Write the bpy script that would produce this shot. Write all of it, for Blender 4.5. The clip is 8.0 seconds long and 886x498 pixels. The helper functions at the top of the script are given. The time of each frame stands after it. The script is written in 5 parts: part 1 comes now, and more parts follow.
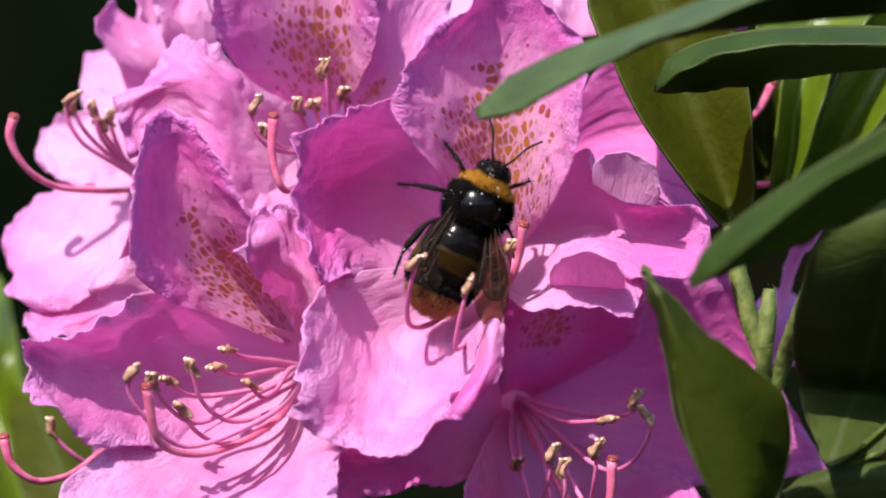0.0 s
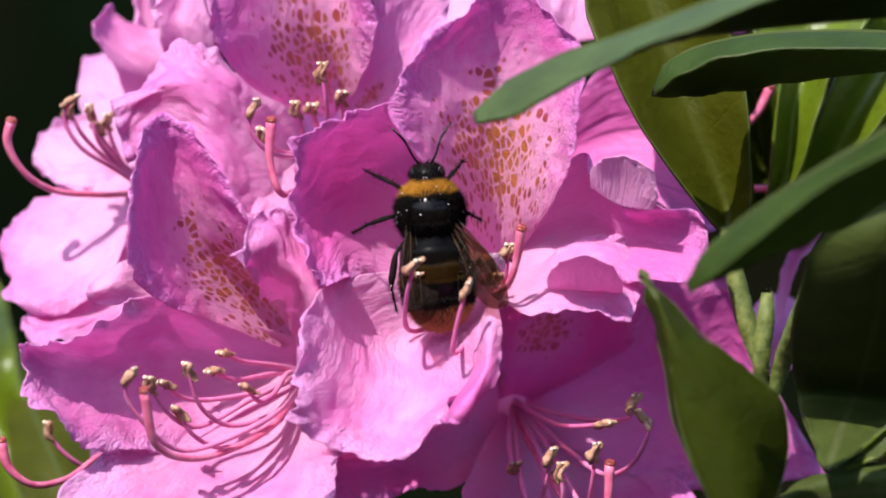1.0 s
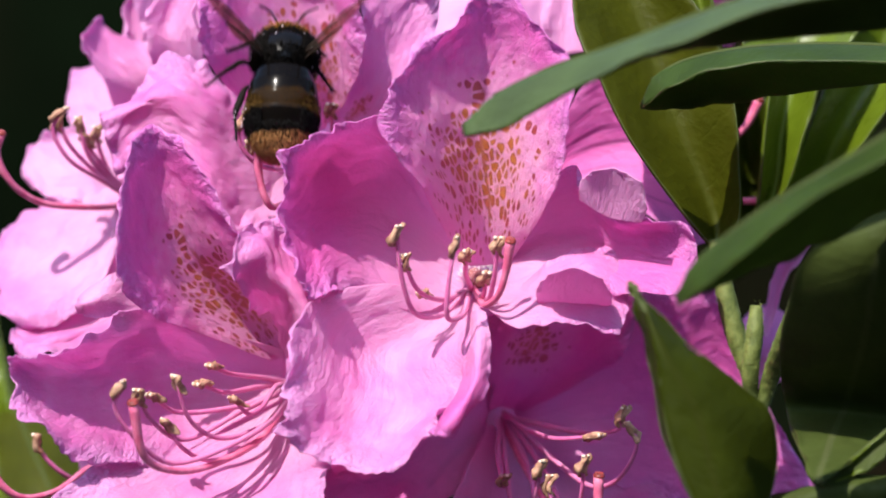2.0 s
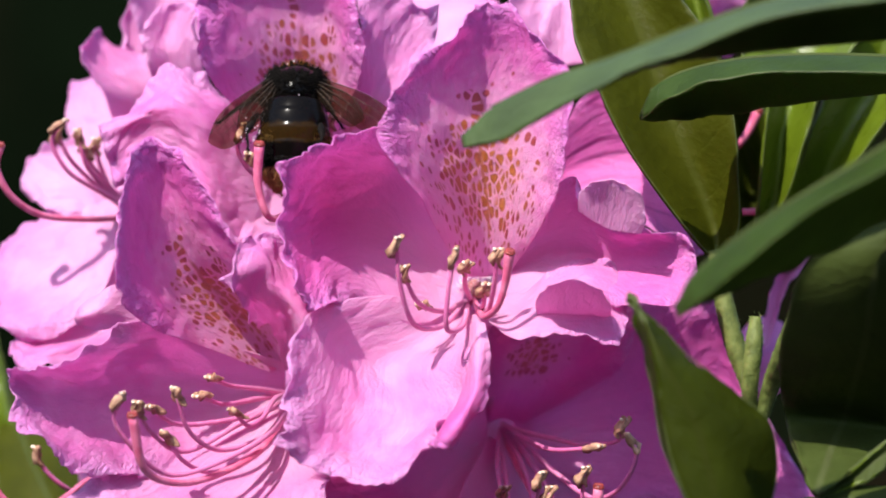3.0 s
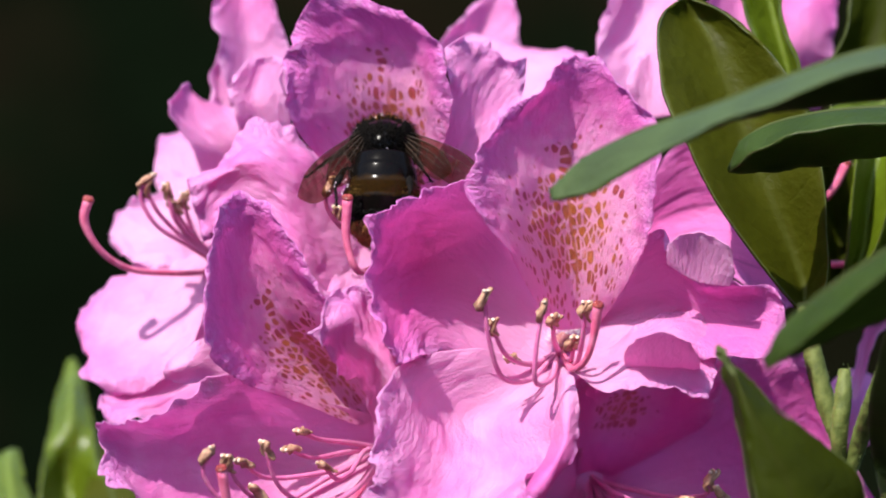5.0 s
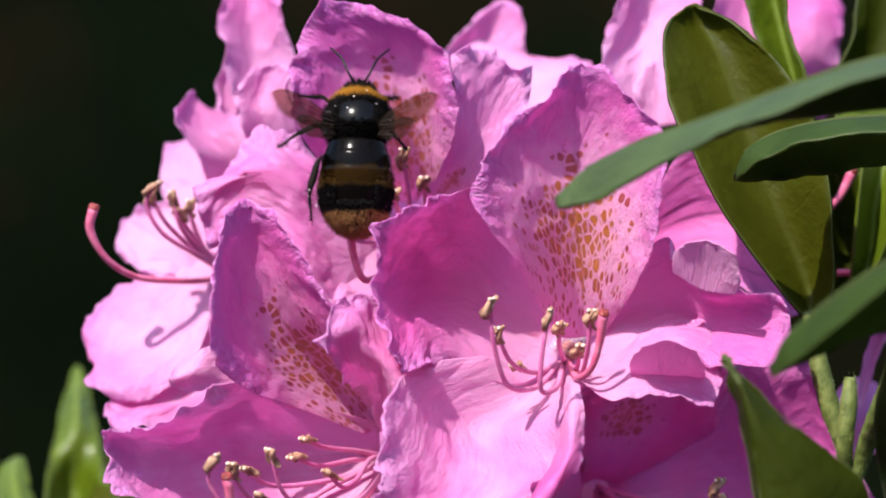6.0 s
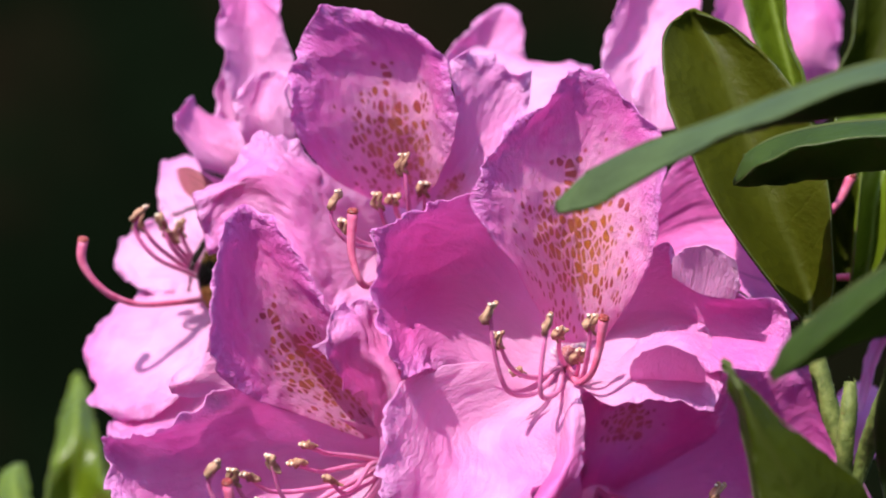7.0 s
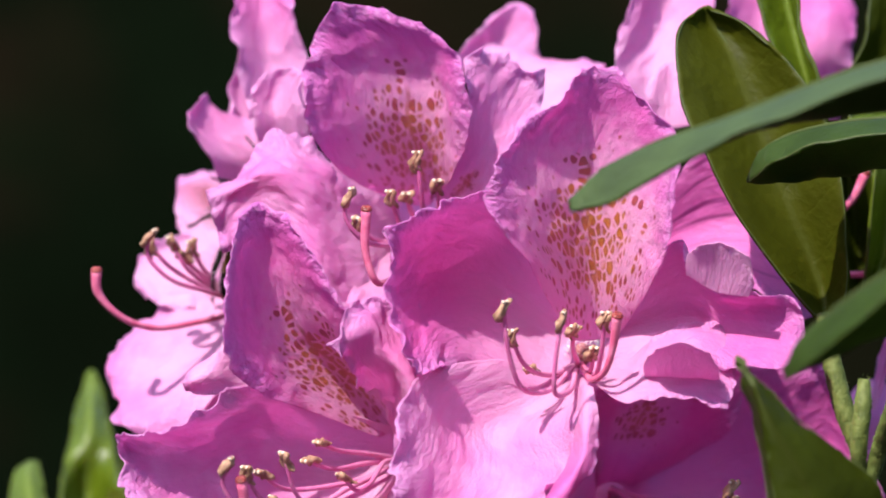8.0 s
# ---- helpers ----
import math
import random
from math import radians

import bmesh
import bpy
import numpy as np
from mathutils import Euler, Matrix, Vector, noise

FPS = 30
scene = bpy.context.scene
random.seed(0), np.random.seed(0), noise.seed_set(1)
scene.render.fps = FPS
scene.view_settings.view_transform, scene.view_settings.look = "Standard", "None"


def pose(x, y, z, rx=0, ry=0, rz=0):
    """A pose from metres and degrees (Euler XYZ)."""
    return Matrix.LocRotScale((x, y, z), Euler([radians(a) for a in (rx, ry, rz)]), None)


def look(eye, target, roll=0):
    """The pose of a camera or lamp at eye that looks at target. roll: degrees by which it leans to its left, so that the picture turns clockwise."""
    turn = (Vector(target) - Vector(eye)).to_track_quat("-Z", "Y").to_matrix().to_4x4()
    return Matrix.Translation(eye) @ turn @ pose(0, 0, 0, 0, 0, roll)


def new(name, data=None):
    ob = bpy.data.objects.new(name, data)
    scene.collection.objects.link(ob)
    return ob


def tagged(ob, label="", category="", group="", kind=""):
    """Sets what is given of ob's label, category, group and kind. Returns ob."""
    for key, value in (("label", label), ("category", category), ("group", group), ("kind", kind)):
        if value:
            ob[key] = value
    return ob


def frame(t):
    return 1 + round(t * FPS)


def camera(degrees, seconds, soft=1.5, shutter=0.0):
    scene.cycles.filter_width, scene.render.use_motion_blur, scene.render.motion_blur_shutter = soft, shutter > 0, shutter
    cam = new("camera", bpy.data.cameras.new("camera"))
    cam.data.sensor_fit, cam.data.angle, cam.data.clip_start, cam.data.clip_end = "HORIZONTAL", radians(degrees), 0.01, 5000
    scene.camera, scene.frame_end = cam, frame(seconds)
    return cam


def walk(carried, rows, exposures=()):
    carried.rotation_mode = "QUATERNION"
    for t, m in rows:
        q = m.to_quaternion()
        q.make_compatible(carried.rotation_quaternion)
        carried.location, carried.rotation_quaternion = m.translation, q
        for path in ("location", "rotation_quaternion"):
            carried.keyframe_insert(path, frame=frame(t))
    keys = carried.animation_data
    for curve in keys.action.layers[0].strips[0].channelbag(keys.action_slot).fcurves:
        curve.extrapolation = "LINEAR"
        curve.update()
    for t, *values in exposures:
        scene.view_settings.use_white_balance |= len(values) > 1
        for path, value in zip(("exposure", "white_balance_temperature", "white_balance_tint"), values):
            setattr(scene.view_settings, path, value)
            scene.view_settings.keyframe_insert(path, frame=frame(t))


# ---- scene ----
# The camera: a long lens hand-held at one spot before the truss, turning slightly up and to the side.
cam = camera(10.0, 8.0, soft=1.9, shutter=0.25)
cam.data.dof.use_dof = True
cam.data.dof.focus_distance = 0.716
cam.data.dof.aperture_fstop = 19.0
EYE = (0.0023, -0.6999, 1.3629)


def aim(tilt, turn, roll):
    return pose(*EYE) @ pose(0, 0, 0, tilt, 0, turn) @ pose(0, 0, 0, 0, 0, roll)


PATH = [
    (0.0, aim(83.029, 0.185, 0.160)),
    (0.5, aim(83.037, 0.183, 0.165)),
    (1.0, aim(83.075, 0.158, 0.168)),
    (1.5, aim(83.141, 0.084, 0.200)),
    (2.0, aim(83.217, 0.033, 0.171)),
    (2.2, aim(83.245, 0.022, 0.150)),
    (3.3, aim(83.360, 0.075, 0.030)),
    (3.5, aim(83.360, 0.240, 0.000)),
    (4.0, aim(83.464, 0.632, -0.085)),
    (4.5, aim(83.810, 0.894, -0.120)),
    (5.0, aim(83.949, 1.030, -0.169)),
    (5.2, aim(83.985, 1.065, -0.170)),
    (6.3, aim(84.045, 1.095, -0.120)),
    (6.5, aim(84.054, 1.103, -0.140)),
    (7.0, aim(84.102, 1.091, -0.280)),
    (7.5, aim(84.082, 1.139, -0.288)),
    (8.0, aim(84.075, 1.247, -0.318)),
]
walk(cam, PATH, [(0.0, 0.85), (8.0, 0.85)])

# ---- light ----
SUN_WAY = Vector((0.370, 0.623, -0.885)).normalized()
sun_data = bpy.data.lights.new("sun", "SUN")
sun_data.energy, sun_data.angle, sun_data.color = 4.1, radians(0.55), (1.0, 0.95, 0.88)
sun = new("sun", sun_data)
sun.matrix_world = look((0, 0, 4), Vector((0, 0, 4)) + SUN_WAY)

world = bpy.data.worlds.new("sky")
scene.world = world
world.use_nodes = True
wn = world.node_tree.nodes
sky = wn.new("ShaderNodeTexSky")
sky.sky_type, sky.sun_disc = "NISHITA", False
sky.sun_elevation = math.asin(-SUN_WAY.z)
sky.sun_rotation = math.atan2(-SUN_WAY.x, -SUN_WAY.y)
wn["Background"].inputs["Strength"].default_value = 0.19
world.node_tree.links.new(sky.outputs[0], wn["Background"].inputs["Color"])


# ---- node helpers ----
class Nodes:
    """Helpers for building a node material."""

    def __init__(self, name):
        self.mat = bpy.data.materials.new(name)
        self.mat.use_nodes = True
        self.tree = self.mat.node_tree
        self.tree.nodes.clear()

    def node(self, kind, **sockets):
        n = self.tree.nodes.new("ShaderNode" + kind)
        for key, value in sockets.items():
            self.put(n.inputs[key.replace("_", " ")], value)
        return n

    def put(self, socket, value):
        if isinstance(value, bpy.types.NodeSocket):
            self.tree.links.new(value, socket)
        elif isinstance(value, tuple) and socket.type == "RGBA" and len(value) == 3:
            socket.default_value = (*value, 1)
        else:
            socket.default_value = value

    def math(self, op, a, b=0.0, clamp=False):
        n = self.tree.nodes.new("ShaderNodeMath")
        n.operation, n.use_clamp = op, clamp
        self.put(n.inputs[0], a)
        self.put(n.inputs[1], b)
        return n.outputs[0]

    def mix(self, factor, a, b):
        n = self.tree.nodes.new("ShaderNodeMix")
        n.data_type = "RGBA"
        self.put(n.inputs["Factor"], factor)
        self.put(n.inputs[6], a if isinstance(a, bpy.types.NodeSocket) else (*a, 1))
        self.put(n.inputs[7], b if isinstance(b, bpy.types.NodeSocket) else (*b, 1))
        return n.outputs[2]

    def ramp(self, value, lo, hi):
        n = self.tree.nodes.new("ShaderNodeMapRange")
        n.interpolation_type = "SMOOTHSTEP"
        self.put(n.inputs[0], value)
        n.inputs[1].default_value, n.inputs[2].default_value = lo, hi
        return n.outputs[0]

    def noise(self, vector, scale, detail=3.0, rough=0.55):
        n = self.node("TexNoise", Vector=vector, Scale=scale, Detail=detail, Roughness=rough)
        return n.outputs["Fac"]

    def xyz(self, x, y, z=0.0):
        n = self.tree.nodes.new("ShaderNodeCombineXYZ")
        for i, v in enumerate((x, y, z)):
            self.put(n.inputs[i], v)
        return n.outputs[0]

    def split(self, vector):
        n = self.tree.nodes.new("ShaderNodeSeparateXYZ")
        self.put(n.inputs[0], vector)
        return n.outputs

    def bump(self, height, strength, distance):
        return self.node("Bump", Height=height, Strength=strength, Distance=distance).outputs[0]

    def end(self, shader):
        out = self.tree.nodes.new("ShaderNodeOutputMaterial")
        self.tree.links.new(shader, out.inputs["Surface"])
        return self.mat


def leafy(n, colour, normal, rough, through_colour, amount, sheen=0.0, gloss=0.5):
    """A thin sheet of plant: a skin that reflects, and light that passes through."""
    skin = n.node("BsdfPrincipled", Base_Color=colour, Roughness=rough, Normal=normal)
    skin.inputs["Specular IOR Level"].default_value = gloss
    skin.inputs["Sheen Weight"].default_value = sheen
    back = n.node("BsdfTranslucent", Color=through_colour, Normal=normal)
    m = n.node("MixShader", Fac=amount)
    n.tree.links.new(skin.outputs[0], m.inputs[1])
    n.tree.links.new(back.outputs[0], m.inputs[2])
    return m.outputs[0]


PINK, PALE, DEEP = (0.80, 0.158, 0.535), (0.90, 0.41, 0.715), (0.64, 0.085, 0.39)


def petal_material(name, length=0.0, half=0.0, blotch=None, dark_veins=False, pale=0.0, throat=0.72):
    """Petal skin. The map runs in millimetres: x across from the midrib, y from the base."""
    n = Nodes(name)
    first = n.tree.nodes.new("ShaderNodeUVMap")
    first.uv_map = "UVMap"
    uv = first.outputs[0]
    across, along = n.split(uv)[0], n.split(uv)[1]
    # veins fan out from the base
    fan = n.math("DIVIDE", across, n.math("ADD", along, 14.0))
    wobble = n.math("MULTIPLY", n.noise(uv, 0.25, 2), 0.10)
    vein = n.noise(n.xyz(n.math("MULTIPLY", n.math("ADD", fan, wobble), 34.0), n.math("MULTIPLY", along, 0.05)), 1.0, 3)
    soft = n.noise(uv, 0.09, 3)
    fine = n.noise(uv, 1.6, 4, 0.65)
    colour = n.mix(n.ramp(soft, 0.35, 0.68), PINK, PALE if pale else (0.84, 0.21, 0.58))
    colour = n.mix(n.math("MULTIPLY", n.ramp(vein, 0.5, 0.72), 0.45), colour, DEEP)
    colour = n.mix(n.math("MULTIPLY", n.ramp(fine, 0.45, 0.75), 0.22), colour, PALE)
    # the margin is cooler, more violet
    rim_map = n.tree.nodes.new("ShaderNodeUVMap")
    rim_map.uv_map = "rim"
    rim = n.split(rim_map.outputs[0])[0]
    ragged = n.math("ADD", rim, n.math("MULTIPLY", n.math("SUBTRACT", soft, 0.5), 0.6))
    colour = n.mix(n.math("MULTIPLY", n.ramp(ragged, 0.05, 0.9), 0.45), colour, (0.62, 0.24, 0.64))
    frost = n.math("MULTIPLY", n.ramp(n.noise(uv, 1.1, 4, 0.65), 0.46, 0.62), n.ramp(ragged, 0.3, 1.0))
    colour = n.mix(n.math("MULTIPLY", frost, 0.55), colour, (0.86, 0.50, 0.80))
    # paler towards the throat; pale puts the whiteness of lit lobes into the colour
    if pale:
        colour = n.mix(pale, colour, (0.84, 0.56, 0.80))
    # natural pale base, widened and whitened to stand for blown sunlit highlights
    base_fade = n.math("MULTIPLY", n.math("SUBTRACT", 1.0, n.ramp(along, 5.0, 27.0)), 0.25 if blotch else 0.1 if dark_veins else throat)
    colour = n.mix(base_fade, colour, (0.94, 0.60, 0.84))
    if dark_veins:
        line = n.noise(n.xyz(n.math("MULTIPLY", fan, 16.0), n.math("MULTIPLY", along, 0.03)), 1.0, 2)
        line = n.math("MULTIPLY", n.ramp(line, 0.56, 0.66), n.math("SUBTRACT", 1.0, n.ramp(along, 8.0, 26.0)))
        colour = n.mix(line, colour, (0.20, 0.01, 0.12))
    if blotch:
        centre, reach, wide = blotch
        du = n.math("DIVIDE", n.math("SUBTRACT", along, centre * length), reach * length)
        dv = n.math("DIVIDE", across, wide * 2 * half)
        far = n.math("SQRT", n.math("ADD", n.math("MULTIPLY", du, du), n.math("MULTIPLY", dv, dv)))
        far = n.math("ADD", far, n.math("MULTIPLY", n.math("SUBTRACT", n.noise(uv, 0.30, 3), 0.5), 0.9))
        spread = n.math("DIVIDE", across, n.math("ADD", n.math("MULTIPLY", along, 0.035), 0.55))
        cell = n.xyz(n.math("MULTIPLY", spread, 1.0), n.math("MULTIPLY", along, 0.50))
        spots = n.node("TexVoronoi", Vector=cell, Scale=1.0, Randomness=0.8)
        gaps = n.tree.nodes.new("ShaderNodeTexVoronoi")
        gaps.feature = "DISTANCE_TO_EDGE"
        n.put(gaps.inputs["Vector"], cell)
        gaps.inputs["Scale"].default_value, gaps.inputs["Randomness"].default_value = 1.0, 0.8
        lot = n.split(spots.outputs["Color"])[0]
        size = n.math("MULTIPLY", n.math("SUBTRACT", 1.08, far), n.math("ADD", 0.62, n.math("MULTIPLY", lot, 0.6)))
        inside = n.ramp(n.math("SUBTRACT", size, spots.outputs["Distance"]), -0.08, 0.10)
        inside = n.math("MULTIPLY", inside, n.ramp(gaps.outputs["Distance"], 0.04, 0.17))
        # a gold streak runs along the midrib
        streak = n.math("MULTIPLY", n.math("SUBTRACT", 1.0, n.ramp(n.math("ABSOLUTE", n.math("ADD", spread, n.math("MULTIPLY", n.math("SUBTRACT", soft, 0.5), 2.0))), 0.12, 0.34)),
                        n.math("SUBTRACT", 1.0, n.ramp(far, 0.35, 0.75)))
        inside = n.math("MAXIMUM", inside, n.math("MULTIPLY", streak, 0.85))
        halo = n.math("SUBTRACT", 1.0, n.ramp(far, 0.55, 1.25))
        colour = n.mix(n.math("MULTIPLY", halo, 0.72), colour, (0.90, 0.54, 0.74))
        tone = n.mix(n.ramp(n.math("ADD", far, n.math("MULTIPLY", lot, 0.25)), 0.30, 0.95), (0.60, 0.235, 0.014), (0.42, 0.060, 0.045))
        tone = n.mix(n.math("MULTIPLY", n.ramp(fine, 0.4, 0.7), 0.4), tone, (0.42, 0.13, 0.012))
        warm = n.math("MULTIPLY", n.math("SUBTRACT", 1.0, n.ramp(far, 0.1, 0.75)), 0.25)
        colour = n.mix(warm, colour, (0.84, 0.46, 0.34))
        patchy = n.math("ADD", 0.74, n.math("MULTIPLY", n.noise(uv, 0.5, 2), 0.5), True)
        colour = n.mix(n.math("MULTIPLY", inside, patchy), colour, tone)
    height = n.math("ADD", n.math("MULTIPLY", vein, 1.0), n.math("MULTIPLY", fine, 0.45))
    pucker = n.noise(n.xyz(n.math("MULTIPLY", across, 0.9), n.math("MULTIPLY", along, 0.45)), 1.0, 3)
    height = n.math("ADD", height, n.math("ADD", n.math("MULTIPLY", pucker, 1.0), n.math("MULTIPLY", n.noise(uv, 4.5, 3), 0.35)))
    # crumpled margin
    fold = n.math("ABSOLUTE", n.math("SUBTRACT", n.noise(uv, 0.7, 3), 0.5))
    height = n.math("ADD", height, n.math("MULTIPLY", n.math("MULTIPLY", fold, -4.5), n.ramp(ragged, 0.0, 0.8)))
    normal = n.bump(height, 0.6, 0.0005)
    passing = n.mix(0.6, colour, (0.96, 0.36, 0.74))
    return n.end(leafy(n, colour, normal, 0.42, passing, 0.50, 0.0, 0.45))


def leaf_material(name, top, rim, rough, gloss, passing, amount):
    n = Nodes(name)
    uv = n.node("UVMap").outputs[0]
    across, along = n.split(uv)[0], n.split(uv)[1]
    side = n.math("ABSOLUTE", across)
    # side veins run forward from the midrib
    slant = n.math("SUBTRACT", along, n.math("MULTIPLY", side, 0.7))
    slant = n.math("ADD", slant, n.math("MULTIPLY", n.noise(uv, 0.12, 2), 5.0))
    wave = n.math("ABSOLUTE", n.math("SINE", n.math("MULTIPLY", slant, 0.55)))
    line = n.math("SUBTRACT", 1.0, n.ramp(wave, 0.0, 0.16))
    net = n.node("TexVoronoi", Vector=uv, Scale=0.75).outputs["Distance"]
    patch = n.noise(uv, 0.10, 4)
    fine = n.noise(uv, 2.2, 4, 0.6)
    colour = n.mix(n.ramp(patch, 0.3, 0.72), top, tuple(c * 1.5 for c in top))
    colour = n.mix(n.math("MULTIPLY", line, 0.07), colour, rim)
    colour = n.mix(n.math("MULTIPLY", n.ramp(fine, 0.52, 0.72), 0.25), colour, tuple(c * 0.5 for c in top))
    colour = n.mix(n.math("SUBTRACT", 1.0, n.ramp(side, 0.25, 0.7)), colour, rim)
    height = n.math("ADD", n.math("MULTIPLY", line, -0.12), n.math("ADD", n.math("MULTIPLY", net, 0.35), n.math("MULTIPLY", fine, 0.3)))
    normal = n.bump(height, 0.55, 0.0005)
    shine = n.math("ADD", rough, n.math("MULTIPLY", n.math("SUBTRACT", patch, 0.5), 0.25))
    return n.end(leafy(n, colour, normal, shine, n.mix(0.5, colour, passing), amount, 0.0, gloss))


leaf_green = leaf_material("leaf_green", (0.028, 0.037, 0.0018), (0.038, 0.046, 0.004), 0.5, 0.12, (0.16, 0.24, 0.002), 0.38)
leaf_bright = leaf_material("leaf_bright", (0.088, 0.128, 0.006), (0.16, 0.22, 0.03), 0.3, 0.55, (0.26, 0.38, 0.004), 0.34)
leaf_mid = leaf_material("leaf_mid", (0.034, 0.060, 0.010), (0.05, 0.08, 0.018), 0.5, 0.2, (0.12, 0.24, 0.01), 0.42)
# the hanging leaf's deep shade is put into this darkened colour
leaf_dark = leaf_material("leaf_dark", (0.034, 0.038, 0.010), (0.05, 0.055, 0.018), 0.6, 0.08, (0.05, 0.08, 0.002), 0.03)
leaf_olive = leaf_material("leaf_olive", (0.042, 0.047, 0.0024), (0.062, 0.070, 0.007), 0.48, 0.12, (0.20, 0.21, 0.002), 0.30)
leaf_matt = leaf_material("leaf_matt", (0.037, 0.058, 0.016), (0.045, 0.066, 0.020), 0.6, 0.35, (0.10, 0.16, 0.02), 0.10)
leaf_under = leaf_material("leaf_under", (0.055, 0.075, 0.016), (0.10, 0.12, 0.04), 0.6, 0.2, (0.16, 0.24, 0.01), 0.36)


def simple_material(name, low, high, scale, rough, bump_size=0.0002, gloss=0.5, strength=0.4, sheen=0.0):
    n = Nodes(name)
    where = n.node("TexCoord").outputs["Object"]
    patch = n.noise(where, scale, 4)
    fine = n.noise(where, scale * 7, 3)
    colour = n.mix(n.ramp(patch, 0.3, 0.7), low, high)
    colour = n.mix(n.math("MULTIPLY", n.ramp(fine, 0.5, 0.75), 0.3), colour, tuple(c * 0.6 for c in low))
    skin = n.node("BsdfPrincipled", Base_Color=colour, Roughness=rough,
                  Normal=n.bump(n.math("ADD", patch, n.math("MULTIPLY", fine, 0.5)), strength, bump_size))
    skin.inputs["Specular IOR Level"].default_value = gloss
    skin.inputs["Sheen Weight"].default_value = sheen
    return n.end(skin.outputs[0])


def filament_material():
    """Pale near the base, rose towards the tip; the map's y runs from 0 to 1."""
    n = Nodes("filament")
    along = n.split(n.node("UVMap").outputs[0])[1]
    where = n.node("TexCoord").outputs["Object"]
    colour = n.mix(n.ramp(along, 0.1, 0.9), (0.78, 0.28, 0.52), (0.62, 0.13, 0.35))
    colour = n.mix(n.math("MULTIPLY", n.ramp(n.noise(where, 900), 0.45, 0.7), 0.3), colour, (0.82, 0.40, 0.58))
    return n.end(leafy(n, colour, n.bump(n.noise(where, 1500), 0.3, 0.0001), 0.42, (0.8, 0.25, 0.45), 0.2))


filament_skin = filament_material()
style_skin = simple_material("style", (0.62, 0.095, 0.21), (0.75, 0.21, 0.35), 500, 0.4)
stigma_skin = simple_material("stigma", (0.14, 0.016, 0.016), (0.34, 0.05, 0.045), 900, 0.35, 0.0003)
anther_skin = simple_material("anther", (0.21, 0.085, 0.052), (0.54, 0.31, 0.20), 900, 0.7, 0.0003)
pollen_skin = simple_material("pollen", (0.60, 0.45, 0.33), (0.80, 0.68, 0.55), 1500, 0.8, 0.0002)
ovary_skin = simple_material("ovary", (0.20, 0.03, 0.05), (0.45, 0.18, 0.16), 1200, 0.7, 0.0003)
stem_green = simple_material("stem_green", (0.075, 0.10, 0.018), (0.16, 0.19, 0.045), 500, 0.6, 0.0004, 0.4, 0.7)
stalk_red = simple_material("stalk_red", (0.22, 0.20, 0.06), (0.36, 0.20, 0.12), 300, 0.6)
margin_skin = simple_material("leaf_margin", (0.045, 0.065, 0.010), (0.085, 0.105, 0.020), 400, 0.5)
bark = simple_material("bark", (0.07, 0.05, 0.035), (0.16, 0.12, 0.085), 120, 0.85, 0.002, 0.3, 0.8)


def soil_material():
    n = Nodes("soil")
    where = n.node("TexCoord").outputs["Object"]
    big, small = n.noise(where, 1.1, 3), n.noise(where, 9.0, 6, 0.65)
    colour = n.mix(n.ramp(big, 0.35, 0.65), (0.030, 0.020, 0.012), (0.012, 0.020, 0.008))
    colour = n.mix(n.math("MULTIPLY", n.ramp(small, 0.5, 0.75), 0.6), colour, (0.055, 0.038, 0.024))
    skin = n.node("BsdfPrincipled", Base_Color=colour, Roughness=0.95, Normal=n.bump(small, 0.8, 0.03))
    skin.inputs["Specular IOR Level"].default_value = 0.1
    return n.end(skin.outputs[0])


def shaded_thicket_material():
    """Far undergrowth, its shade put into near-black colours: brown litter above, dull green masses, soft and dark."""
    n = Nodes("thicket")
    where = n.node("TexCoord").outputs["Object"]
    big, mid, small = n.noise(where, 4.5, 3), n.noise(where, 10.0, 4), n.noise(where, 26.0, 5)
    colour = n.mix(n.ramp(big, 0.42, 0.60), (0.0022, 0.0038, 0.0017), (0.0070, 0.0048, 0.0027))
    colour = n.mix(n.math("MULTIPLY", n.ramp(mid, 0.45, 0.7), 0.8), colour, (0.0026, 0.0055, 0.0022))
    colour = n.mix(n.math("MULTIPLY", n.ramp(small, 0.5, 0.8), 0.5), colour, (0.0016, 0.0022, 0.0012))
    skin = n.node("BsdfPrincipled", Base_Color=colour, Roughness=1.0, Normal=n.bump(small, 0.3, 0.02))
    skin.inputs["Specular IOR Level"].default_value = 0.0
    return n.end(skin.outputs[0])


soil, thicket = soil_material(), shaded_thicket_material()


# ---- mesh helpers ----
MM = 0.001


def part(name, bm, material, parent, label=""):
    """Links a bmesh as one mesh object under a thing or a part."""
    me = bpy.data.meshes.new(name)
    bm.to_mesh(me)
    bm.free()
    me.shade_smooth()
    for m in material if isinstance(material, (list, tuple)) else [material]:
        me.materials.append(m)
    ob = new(name, me)
    ob.parent = parent
    if label:
        tagged(ob, label)
    return ob


